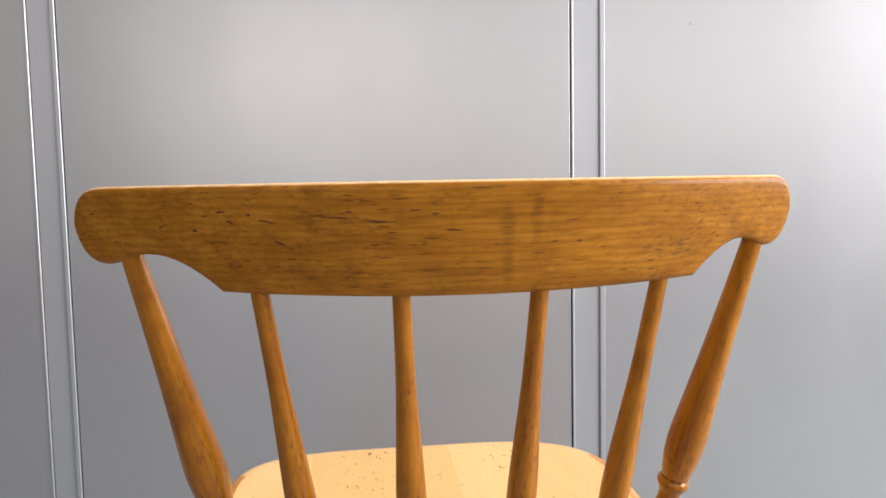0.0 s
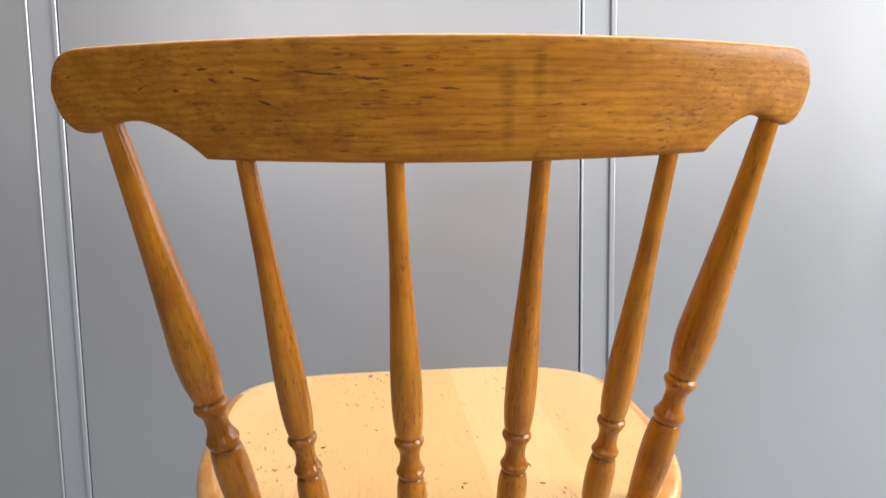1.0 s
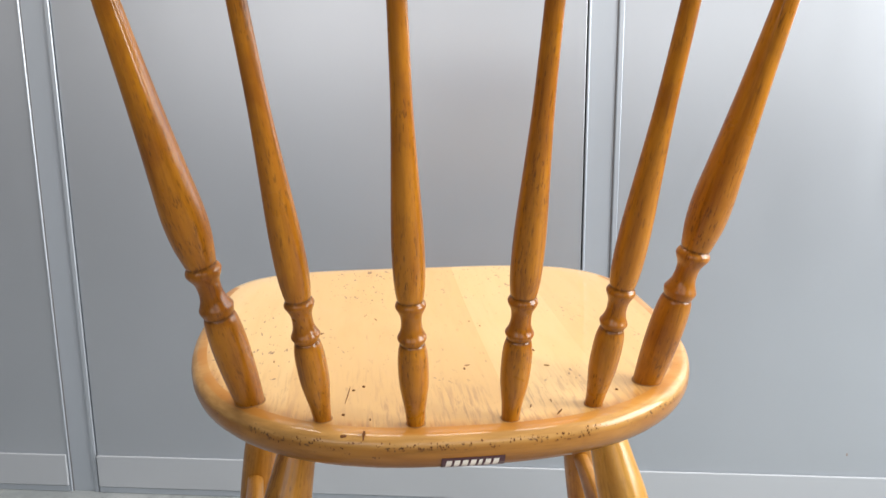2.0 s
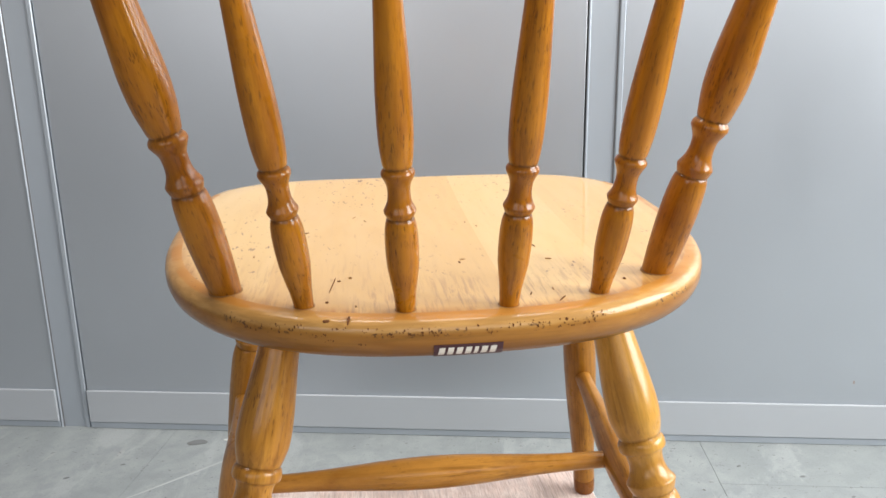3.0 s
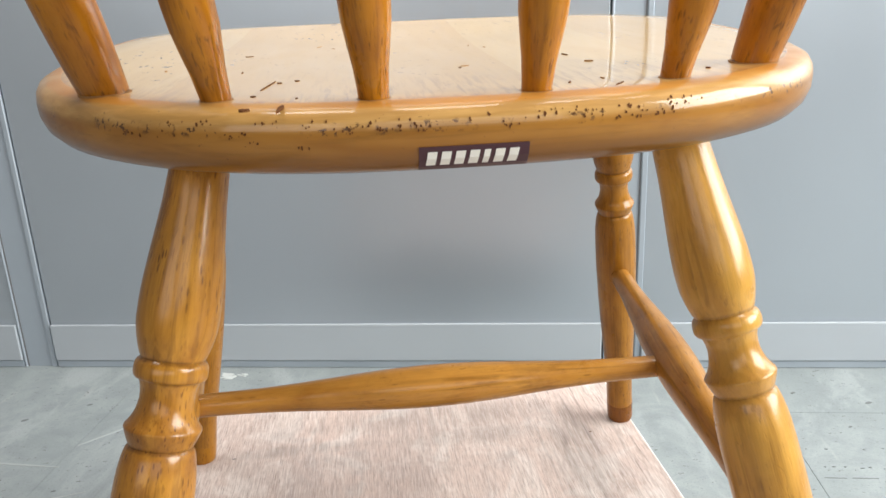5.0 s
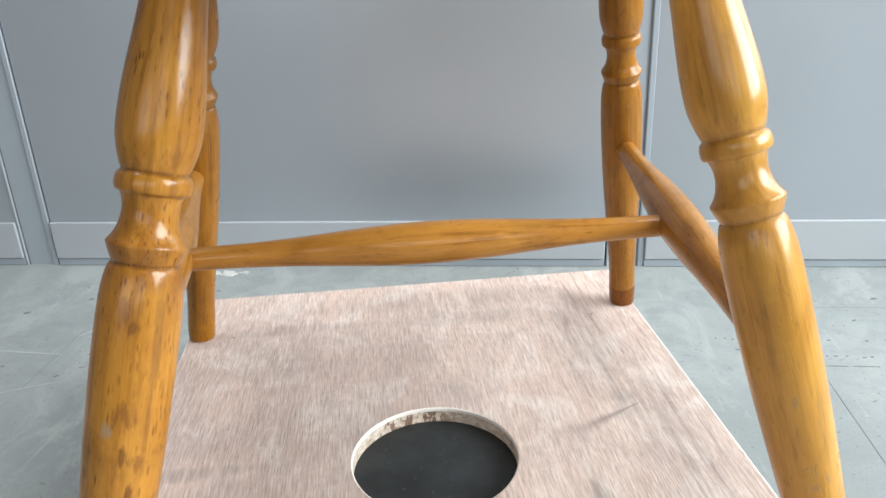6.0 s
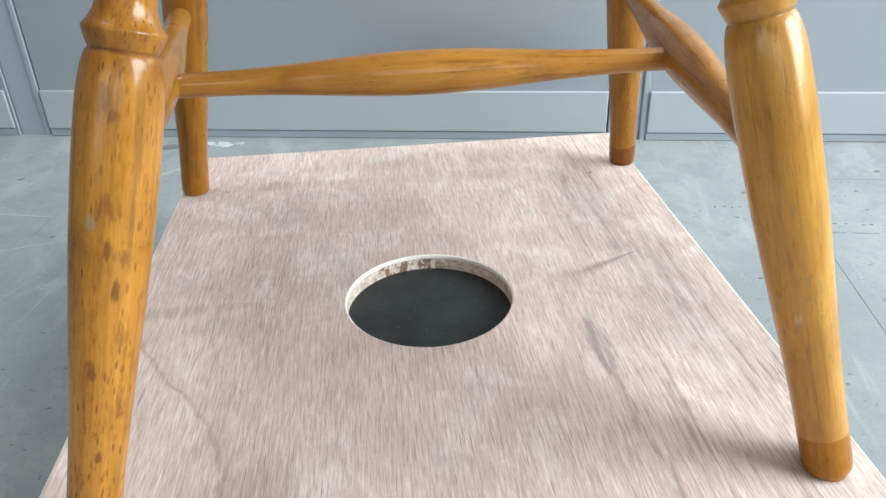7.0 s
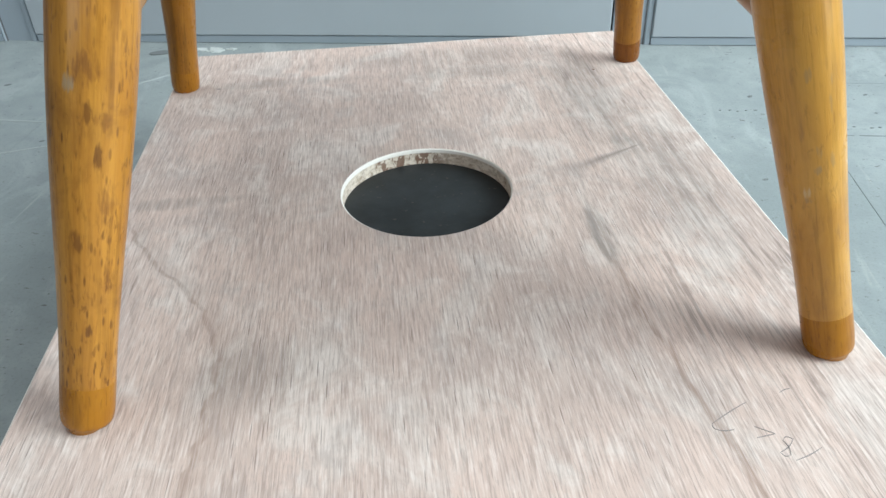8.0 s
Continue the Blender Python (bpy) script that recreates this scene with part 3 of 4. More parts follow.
def wall_with_openings(name, x_axis, fixed, lo, hi, openings, paint, label):
    """A wall 0.1 m thick with rectangular openings, in one mesh."""
    bm = bmesh.new()
    cuts = sorted(openings)
    z0, z1 = cuts[0][2], cuts[0][3]
    spans, at = [], lo
    for a, b, _, _ in cuts:
        spans.append((at, a))
        at = b
    spans.append((at, hi))
    pieces = [(a, b, -0.01, CEIL) for a, b in spans] + [p for a, b, _, _ in cuts for p in ((a, b, -0.01, z0), (a, b, z1, CEIL))]
    f0, f1 = fixed
    for a, b, c, d in pieces:
        box(bm, *((a, b, f0, f1) if x_axis else (f0, f1, a, b)), c, d)
    return structure(name, bm, paint, label)


wall_with_openings("wall_south", True, (SOUTH - 0.1, SOUTH), WEST, EAST, [(-2.4, -0.2, 1.05, 2.5), (0.2, 2.4, 1.05, 2.5)], GREY_WALL, "plain grey unseen wall with two wide openings added for fill lamps")
wall_with_openings("wall_east", False, (EAST, EAST + 0.1), SOUTH, WALL_Y + 0.016, [(-0.76, 1.2, 0.8, 2.5)], PLAIN, "plain dark wall with one wide tall opening")

structure("wall_west", boxed(WEST - 0.1, WEST, SOUTH, WALL_Y + 0.016, -0.01, CEIL), GREY_WALL, "plain grey painted side wall")

# posts of the partition: a channel with two raised lips; gaps to the middle panel alone
POSTS = (-1.8205, -0.7875, 0.2490, 1.283)
HALF = 0.0305


def post_mesh():
    """A shallow channel between a narrow and a wide raised lip."""
    bm = bmesh.new()
    lip, wide, rise, sunk = 0.0042, 0.0095, 0.0022, 0.0012
    outline = [(-HALF, 0.012), (-HALF, -rise + 0.001), (-HALF + 0.001, -rise), (-HALF + lip - 0.0015, -rise), (-HALF + lip, -rise + 0.0015), (-HALF + lip, sunk),
               (HALF - wide, sunk), (HALF - wide, -rise + 0.0015), (HALF - wide + 0.0015, -rise), (HALF - 0.001, -rise), (HALF, -rise + 0.001), (HALF, 0.012)]
    rows = [[(x, y, z) for x, y in outline] for z in (0.0, CEIL)]
    return grid_surface(bm, rows)


for px in POSTS:
    part("post", post_mesh(), POST, wall_n, m=pose(px, WALL_Y, 0))
    # a thin dark strip along the channel's inner corner beside one lip
    crease = -HALF + 0.0042 + 0.0012 if px < 0 else HALF - 0.0095 - 0.0012
    part("seam", boxed(-0.0010, 0.0010, -0.0004, 0.0055, 0.0, CEIL), GAP, wall_n, m=pose(px + crease, WALL_Y, 0))
edges_x = [WEST] + [p for k, q in enumerate(POSTS) for p in (q - HALF - (0.0026 if q > 0 else 0.0), q + HALF + (0.0026 if q < 0 else 0.0))] + [EAST]
for k in range(0, len(edges_x), 2):
    a, b = edges_x[k], edges_x[k + 1]
    part("panel", boxed(a, b, WALL_Y, WALL_Y + 0.014, 0.004, CEIL, bevel=0.0012), PANEL, wall_n)
    skirt = part("skirting", boxed(a + 0.001, b - 0.001, WALL_Y - 0.007, WALL_Y - 0.001, 0.014, 0.083, bevel=0.0018), SKIRT, wall_n)
    part("plinth", boxed(a + 0.001, b - 0.001, WALL_Y - 0.004, WALL_Y - 0.001, 0.001, 0.0125), POST, wall_n)

# two small marks on the right-hand panel
for x, z, w, h, mat in ((0.433, 1.211, 0.0022, 0.0045, RED_MARK), (0.7235, 0.126, 0.003, 0.006, SMEAR)):
    part("wall_mark", boxed(x - w / 2, x + w / 2, WALL_Y - 0.0004, WALL_Y + 0.001, z - h / 2, z + h / 2), mat, wall_n)

# floor slabs with thin joints
for x0, x1, y0, y1 in ((WEST, -0.575, SOUTH, WALL_Y + 0.016), (-0.575, 0.452, SOUTH, WALL_Y + 0.016), (0.452, EAST, SOUTH, 1.24), (0.452, EAST, 1.24, WALL_Y + 0.016)):
    part("slab", boxed(x0 + 0.0003, x1 - 0.0003, y0 + 0.0003, y1 - 0.0003, -0.03, 0.0, bevel=0.0002), CONCRETE, floor_ob)


def blob(name, x, y, rx, ry, turn, mat, parent, z=0.0012, seed=1):
    """A thin uneven patch lying on the floor."""
    rng = random.Random(seed)
    n = 28
    phase = [rng.uniform(0, 6.28) for _ in range(4)]
    top = []
    for k in range(n):
        a = 2 * math.pi * k / n
        r = 1 + sum(0.10 / (i + 1) * math.sin((i + 2) * a + phase[i]) for i in range(4))
        u, v = rx * r * math.cos(a), ry * r * math.sin(a)
        top.append((x + u * math.cos(turn) - v * math.sin(turn), y + u * math.sin(turn) + v * math.cos(turn)))
    bm = grid_surface(bmesh.new(), [[(p, q, 0.0001) for p, q in top], [(p, q, z) for p, q in top]])
    return part(name, bm, mat, parent)


def scratch(name, a, b, width, mat, parent, z0=0.0, rise=0.0006, bend=0.0):
    """A thin raised line between two points of a level surface."""
    a, b = Vector(a), Vector(b)
    side = Vector((-(b - a).y, (b - a).x)).normalized()
    rows = []
    n = 8
    for k in range(n + 1):
        t = k / n
        c = a.lerp(b, t) + side * bend * math.sin(math.pi * t)
        w = width * (0.35 + 0.65 * math.sin(math.pi * min(max(t, 0.04), 0.96)))
        rows.append([(*(c - side * w / 2), z0), (*(c + side * w / 2), z0), (*(c + side * w / 2), z0 + rise), (*(c - side * w / 2), z0 + rise)])
    return part(name, grid_surface(bmesh.new(), rows), mat, parent)


blob("stain", -0.513, 1.337, 0.017, 0.010, 0.2, STAIN, floor_ob, seed=3)
rng = random.Random(17)
for k in range(26):
    u, v = rng.gauss(0, 1), rng.gauss(0, 1)
    r = rng.uniform(0.0016, 0.0058)
    blob("paint_splash", -0.430 + 0.016 * u, 1.352 + 0.0055 * v, r * rng.uniform(1.0, 1.9), r * 0.6, rng.uniform(-0.5, 0.5), CHIP, floor_ob, z=0.0008 + 0.00001 * k, seed=k + 50)
scratch("scratch", (-0.573, 1.13), (-0.43, 1.28), 0.004, PALE_SCRATCH, floor_ob)
scratch("scratch", (-0.66, 0.95), (-0.50, 1.02), 0.003, PALE_SCRATCH, floor_ob)
scratch("scratch", (-0.70, 1.085), (-0.57, 1.075), 0.004, PALE_SCRATCH, floor_ob)
for x0, x1 in ((0.462, 0.489), (0.496, 0.528), (0.541, 0.556)):
    scratch("scrape", (x0, 1.075), (x1, 1.0745), 0.0012, STAIN, floor_ob, rise=0.0004)
# two broken rows of dents in the concrete
rng = random.Random(21)
for y, x0, x1, n in ((1.143, 0.34, 0.66, 26), (1.098, 0.47, 0.64, 14)):
    for k in range(n):
        if rng.random() < 0.75:
            blob("dent", x0 + (x1 - x0) * k / n + rng.uniform(-0.003, 0.003), y + rng.uniform(-0.002, 0.002), rng.uniform(0.0008, 0.0024), 0.0009, 0.0, STAIN, floor_ob, z=0.0006, seed=k)
for x, y, r in ((0.39, 1.19, 0.004), (0.60, 1.27, 0.005), (0.545, 1.20, 0.003), (0.66, 1.21, 0.004), (0.50, 1.30, 0.004), (0.355, 0.96, 0.003), (0.50, 0.93, 0.003), (-0.62, 1.25, 0.004), (-0.70, 1.20, 0.005), (-0.545, 1.02, 0.003)):
    blob("dent", x, y, r, r * 0.55, 0.4, STAIN, floor_ob, z=0.0006, seed=int(x * 1000) + 900)

# ---- plywood board on its dark base ----
CHAIR_AT = pose(0, 0.753, 0.12, 0, 0, 11)
base = new("base_box")
base.matrix_world = pose(0, 0.753, 0, 0, 0, 11)
tagged(base, "low dark charcoal box standing on the concrete floor", "box")
part("top_panel", boxed(-0.19, 0.19, -0.42, 0.25, 0.0935, 0.1055, bevel=0.002), BASE_DARK, base)
for x0, x1, y0, y1 in ((-0.188, -0.176, -0.418, 0.248), (0.176, 0.188, -0.418, 0.248), (-0.176, 0.176, -0.418, -0.406), (-0.176, 0.176, 0.236, 0.248)):
    part("side_panel", boxed(x0, x1, y0, y1, 0.0, 0.0935), BASE_DARK, base)

HOLE, HOLE_R = (-0.006, -0.032), 0.070
BX0, BX1, BY0, BY1, BT = -0.2605, 0.250, -0.60, 0.313, 0.0145


def board_mesh():
    bm = bmesh.new()
    n = 96
    ring = [(HOLE[0] + HOLE_R * math.cos(2 * math.pi * k / n), HOLE[1] + HOLE_R * math.sin(2 * math.pi * k / n)) for k in range(n)]
    rim = []
    for x, y in ring:
        dx, dy = x - HOLE[0], y - HOLE[1]
        t = min(((BX1 if dx > 0 else BX0) - HOLE[0]) / dx if abs(dx) > 1e-9 else 1e9, ((BY1 if dy > 0 else BY0) - HOLE[1]) / dy if abs(dy) > 1e-9 else 1e9)
        rim.append((HOLE[0] + dx * t, HOLE[1] + dy * t))
    for cx, cy in ((BX0, BY0), (BX0, BY1), (BX1, BY0), (BX1, BY1)):
        k = min(range(n), key=lambda i: (rim[i][0] - cx) ** 2 + (rim[i][1] - cy) ** 2)
        rim[k] = (cx, cy)
    edge = 0.0011
    inner_top = [(HOLE[0] + (x - HOLE[0]) * (1 + edge / HOLE_R), HOLE[1] + (y - HOLE[1]) * (1 + edge / HOLE_R)) for x, y in ring]
    outer_top = [(min(max(x, BX0 + edge), BX1 - edge), min(max(y, BY0 + edge), BY1 - edge)) for x, y in rim]
    loops = [[bm.verts.new((x, y, z)) for x, y in pts] for pts, z in ((inner_top, 0.0), (outer_top, 0.0), (rim, -0.0008), (rim, -BT), (ring, -BT), (ring, -0.0008))]
    for i in range(6):
        a, b = loops[i], loops[(i + 1) % 6]
        for k in range(n):
            q = (k + 1) % n
            f = bm.faces.new((a[k], a[q], b[q], b[k]))
            f.material_index = 0 if i in (0, 3) else 1
    return bm


board = part("plywood_board", board_mesh(), (PLY_FACE, PLY_EDGE))
board.matrix_world = CHAIR_AT
tagged(board, "pinkish raw plywood board with a round hole under the chair", "board")

# ---- chair ----
chair = new("spindle_back_chair")
chair.matrix_world = CHAIR_AT
tagged(chair, "worn honey beech spindle-back dining chair standing on plywood", "chair")

# seat: tilted back, with a bullnose edge
SEAT_T = 0.031
SEAT_EDGE_CURVE = [(0.0145, 0.0), (0.0070, -0.0008), (0.0026, -0.0030), (0.0006, -0.0065), (0.0, -0.0110), (0.0004, -0.0170), (0.0028, -0.0232), (0.0075, -0.0280), (0.0150, -SEAT_T)]


def seat_top(v):
    return 0.4502 + 0.066 * v


def seat_plan(a):
    """A point of the seat's outline at the angle a."""
    c, s = math.cos(a), math.sin(a)
    n = (4.3 if c < 0 else 3.6) if s > 0 else 2.55
    d = SEAT_F if s > 0 else SEAT_B
    r = (abs(c / SEAT_W) ** n + abs(s / d) ** n) ** (-1 / n)
    return 0.0042 + r * c, SEAT_MID + r * s


def seat_mesh():
    bm = bmesh.new()
    n = 120
    edge = SEAT_EDGE_CURVE
    plan = [seat_plan(2 * math.pi * k / n) for k in range(n)]

    def ring(inset, dz, dish=0.0):
        out = []
        for x, y in plan:
            d = math.hypot(x, y - SEAT_MID)
            f = 1 - inset / d
            u, v = x * f, SEAT_MID + (y - SEAT_MID) * f
            out.append((u, v, seat_top(v) + dz + dish))
        return out

    rows = []
    for k in range(1, 8):
        f = k / 8
        r = []
        for x, y in plan:
            u, v = x * f, SEAT_MID + (y - SEAT_MID) * f
            r.append((u, v, seat_top(v) - 0.005 * (1 - f * f) ** 1.5))
        rows.append(r)
    for inset, dz in edge:
        rows.append(ring(inset, dz))
    grid_surface(bm, rows)
    bm.normal_update()
    bm.faces.index_update()
    for f in bm.faces:
        c = f.calc_center_median()
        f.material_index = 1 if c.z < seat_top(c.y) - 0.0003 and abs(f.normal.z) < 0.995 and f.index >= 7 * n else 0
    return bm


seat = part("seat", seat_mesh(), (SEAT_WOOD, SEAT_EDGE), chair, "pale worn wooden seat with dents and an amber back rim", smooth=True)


# maker's tag on the back edge of the seat: a dark strip with pale blocks
def edge_inset(dz):
    """How far the seat's edge lies inside its widest line, dz below the top."""
    for (i0, z0), (i1, z1) in zip(SEAT_EDGE_CURVE, SEAT_EDGE_CURVE[1:]):
        if z1 <= dz <= z0:
            return i0 + (i1 - i0) * (dz - z0) / (z1 - z0)
    return SEAT_EDGE_CURVE[-1][0]


def back_line(u):
    """The widest line of the seat's back edge at u."""
    lo, hi = math.radians(225), math.radians(315)
    for _ in range(40):
        mid = (lo + hi) / 2
        lo, hi = (mid, hi) if seat_plan(mid)[0] < u else (lo, mid)
    return seat_plan(lo)[1]


def tag_mesh(u0, u1, z0, z1, out, slant=0.0):
    """A thin strip that follows the rounded edge."""
    bm = bmesh.new()
    rows = []
    for k in range(9):
        front, back = [], []
        for j in range(7):
            z = z0 + (z1 - z0) * j / 6
            u = u0 + (u1 - u0) * k / 8 + slant * (z - z0)
            v = back_line(u)
            dz = z - seat_top(v)
            front.append((u, v + edge_inset(dz) - out, z))
            back.append((u, v + edge_inset(dz) + 0.002, z))
        rows.append(front + back[::-1])
    return grid_surface(bm, rows)


part("maker_tag", tag_mesh(-0.0186, 0.0282, 0.4055, 0.4166, 0.0006), TAG_DARK, seat, "dark maroon strip with pale blocks")
for k in range(7):
    u = -0.0158 + k * 0.0060 - (0.0012 if k > 4 else 0.0)
    part("tag_block", tag_mesh(u, u + (0.0040 if k != 4 else 0.0026), 0.4080, 0.4143, 0.0009, 0.15), TAG_PALE, seat)


# knocks and chips in the seat
def seat_height(u, v):
    f = min(1.0, math.hypot(u / SEAT_W, (v - SEAT_MID) / SEAT_B))
    return seat_top(v) - 0.005 * (1 - f * f) ** 1.5


def knock(u, v, length, width, turn, seed, tone=None):
    """A small dark bruise in the seat's top, turn in degrees from the grain."""
    rng = random.Random(seed)
    n = 14
    c, s_ = math.cos(radians(turn)), math.sin(radians(turn))
    low, high = [], []
    for k in range(n):
        a = 2 * math.pi * k / n
        r = rng.uniform(0.75, 1.15)
        p, q = width * 0.22 * r * math.cos(a), length / 2 * r * math.sin(a)
        x, y = u + p * c - q * s_, v + p * s_ + q * c
        low.append((x, y, seat_height(x, y) - 0.0008))
        high.append((x, y, seat_height(x, y) + 0.00025))
    part("knock", grid_surface(bmesh.new(), [low, high]), tone or BRUISE, seat)


for k, (u, v, length, width, turn) in enumerate(((-0.0858, -0.163, 0.034, 0.0012, -7), (-0.0743, -0.234, 0.014, 0.0045, -6), (-0.089, -0.2335, 0.003, 0.010, 10), (-0.1065, -0.1046, 0.006, 0.0018, 0), (-0.0728, -0.149, 0.004, 0.006, 8),
                                                  (-0.0813, -0.1558, 0.0026, 0.006, 12), (-0.0892, -0.2002, 0.0034, 0.0055, 8), (-0.0691, -0.2105, 0.004, 0.003, 0), (-0.1126, -0.0206, 0.003, 0.012, 30), (0.0155, -0.1202, 0.006, 0.004, 0),
                                                  (0.0851, -0.084, 0.008, 0.003, 10), (0.056, -0.202, 0.006, 0.0025, -20), (0.076, -0.2143, 0.012, 0.003, -35), (0.1323, -0.1816, 0.003, 0.006, 15))):
    knock(u, v, length, width, turn, k)


for k, (u, v, length, width, turn) in enumerate(((-0.105, 0.176, 0.012, 0.0025, 30), (-0.0369, 0.0856, 0.0012, 0.020, 0), (-0.0581, 0.0175, 0.005, 0.004, 20), (-0.0685, 0.0302, 0.008, 0.0022, -25), (-0.1519, -0.089, 0.004, 0.003, 0),
                                                  (0.0378, 0.0017, 0.004, 0.003, 0), (0.0467, -0.013, 0.004, 0.003, 10), (0.0191, -0.113, 0.0025, 0.012, 20), (0.0885, -0.1229, 0.002, 0.012, -20), (0.0742, -0.1939, 0.005, 0.003, 0))):
    knock(u, v, length, width, turn, k + 30, SOFT_BRUISE)


def chip(u, z, w, h, seed):
    """A dark chip in the lacquer of the seat's edge."""
    rng = random.Random(seed)
    low, high = [], []
    for k in range(12):
        a = 2 * math.pi * k / 12
        r = rng.uniform(0.55, 1.2)
        x, y = u + w / 2 * r * math.cos(a), z + h / 2 * r * math.sin(a)
        v = back_line(x)
        inset = edge_inset(y - seat_top(v))
        low.append((x, v + inset + 0.0008, y))
        high.append((x, v + inset - 0.00025, y))
    part("chip", grid_surface(bmesh.new(), [low, high]), BRUISE, seat)


rng = random.Random(7)
for u, z, count in ((-0.118, 0.4285, 3), (-0.106, 0.4290, 4), (-0.080, 0.4282, 3), (-0.060, 0.4280, 4), (-0.040, 0.4276, 4), (-0.022, 0.4274, 4), (0.006, 0.4276, 3), (0.036, 0.4280, 5), (0.048, 0.4284, 4), (0.072, 0.4288, 4), (0.096, 0.4294, 5), (0.104, 0.4290, 3), (-0.1405, 0.4252, 3), (-0.126, 0.4250, 2), (-0.095, 0.4245, 5), (-0.089, 0.4210, 2), (-0.068, 0.4176, 1), (-0.048, 0.4250, 5), (-0.031, 0.4243, 6), (-0.015, 0.4242, 6), (0.022, 0.4250, 5), (0.055, 0.4268, 6), (0.066, 0.4254, 2), (0.079, 0.4249, 3), (0.089, 0.4256, 5)):
    for k in range(count + 2):
        w = rng.uniform(0.0004, 0.0012)
        chip(u + rng.uniform(-0.0055, 0.0055), z + rng.uniform(-0.0016, 0.0016), w, w * rng.uniform(0.8, 2.0), rng.random())

# top rail: bowed, leaning, with scooped shoulders and rounded ends
def rail_face(u, z):
    return -0.3035 + u * u - 0.23 * (z - 0.75)


def rail_top(s):
    if s < 0.232:
        return 0.8075
    f = min((s - 0.232) / 0.0275, 1.0)
    return 0.782 + 0.0255 * (1 - f ** 3.2) ** (1 / 2.6)


def rail_bottom(s):
    if s < 0.166:
        return 0.7310 + 0.0045 * (s / 0.166) ** 2
    if s < 0.212:
        f = (s - 0.166) / 0.046
        return 0.7355 + 0.0258 * math.sin(f * math.pi / 2) ** 0.9
    if s < 0.240:
        f = (s - 0.212) / 0.028
        return 0.7613 - 0.0072 * (0.5 - 0.5 * math.cos(math.pi * f))
    f = min((s - 0.240) / 0.0195, 1.0)
    return 0.782 - 0.0279 * (1 - f ** 2.2) ** (1 / 2.2)


def rail_mesh():
    bm = bmesh.new()
    stations = sorted({round(0.2595 * math.sin(math.pi / 2 * k / 46), 5) for k in range(47)} | {0.1655, 0.1665, 0.2, 0.206, 0.22, 0.226, 0.232, 0.24} | {round(0.2595 - 0.00003 * k ** 2.2, 5) for k in range(1, 9)})
    rows = []
    for s in [-x for x in stations[:0:-1]] + stations:
        a = abs(s)
        lo, hi = rail_bottom(a), rail_top(a)
        h = max(hi - lo, 0.0006)
        th = 0.021 * (1 if a < 0.245 else 1 - 0.35 * ((a - 0.245) / 0.0145) ** 2)
        r = min(0.0058, h * 0.45, th * 0.45)
        extra = a - 0.166
        u = s if extra < 0 else math.copysign(0.166 + extra * (1.092 if s < 0 else 0.950), s)
        ring = []
        for cu, cz, a0 in ((th - r, hi - r, 0), (r, hi - r, 90), (r, lo + r, 180), (th - r, lo + r, 270)):
            for j in range(4):
                ang = math.radians(a0 + 30 * j)
                z = cz + r * math.sin(ang)
                ring.append((u, rail_face(u, z) + cu + r * math.cos(ang), z))
            if a0 in (90, 270):
                for f in (0.25, 0.5, 0.75):
                    z = (hi - r) + (lo - hi + 2 * r) * f if a0 == 90 else (lo + r) + (hi - lo - 2 * r) * f
                    ring.append((u, rail_face(u, z) + (0 if a0 == 90 else th), z))
        rows.append(ring)
    return grid_surface(bm, rows)


rail = part("top_rail", rail_mesh(), RAIL_WOOD, chair, "amber bowed top rail with scooped shoulders and dark scuffs", smooth=True)

def scuff(u, z, length, height, tilt):
    """A dark bruise in the rail's back face, with pointed ends."""
    c, s_ = math.cos(radians(tilt)), math.sin(radians(tilt))
    low, high = [], []
    for k in range(12):
        a = 2 * math.pi * k / 12
        p, q = length / 2 * math.cos(a), height / 2 * math.copysign(abs(math.sin(a)) ** 1.6, math.sin(a)) * (1 + 0.35 * math.sin(5 * a + 40 * u))
        x, y = u + p * c - q * s_, z + p * s_ + q * c
        low.append((x, rail_face(x, y) + 0.0008, y))
        high.append((x, rail_face(x, y) - 0.00012, y))
    part("scuff", grid_surface(bmesh.new(), [low, high]), BRUISE, rail)


for u, z, length, height, tilt in ((-0.163, 0.7895, 0.008, 0.0014, 4), (-0.157, 0.7828, 0.006, 0.0016, -25), (-0.133, 0.7829, 0.012, 0.0012, -14), (-0.0927, 0.7852, 0.030, 0.0014, -6), (-0.0626, 0.7817, 0.013, 0.0018, -4),
                                   (-0.1254, 0.7688, 0.009, 0.0018, -20), (-0.1807, 0.7775, 0.004, 0.0018, 0), (-0.0646, 0.7668, 0.007, 0.0012, 0), (-0.2039, 0.7799, 0.005, 0.0010, 30), (-0.254, 0.789, 0.005, 0.0008, 10),
                                   (-0.0391, 0.7888, 0.008, 0.0010, 3), (-0.0809, 0.7882, 0.006, 0.0010, 0), (-0.1447, 0.7874, 0.003, 0.0016, -10), (-0.0538, 0.7746, 0.006, 0.0010, 0), (-0.0142, 0.7755, 0.013, 0.0012, -3),
                                   (0.0525, 0.7661, 0.009, 0.0008, 8), (0.0705, 0.7659, 0.004, 0.0014, 0), (-0.0262, 0.7864, 0.006, 0.0010, 0), (0.0647, 0.7800, 0.009, 0.0007, 4)):
    scuff(u, z, length, height, tilt)

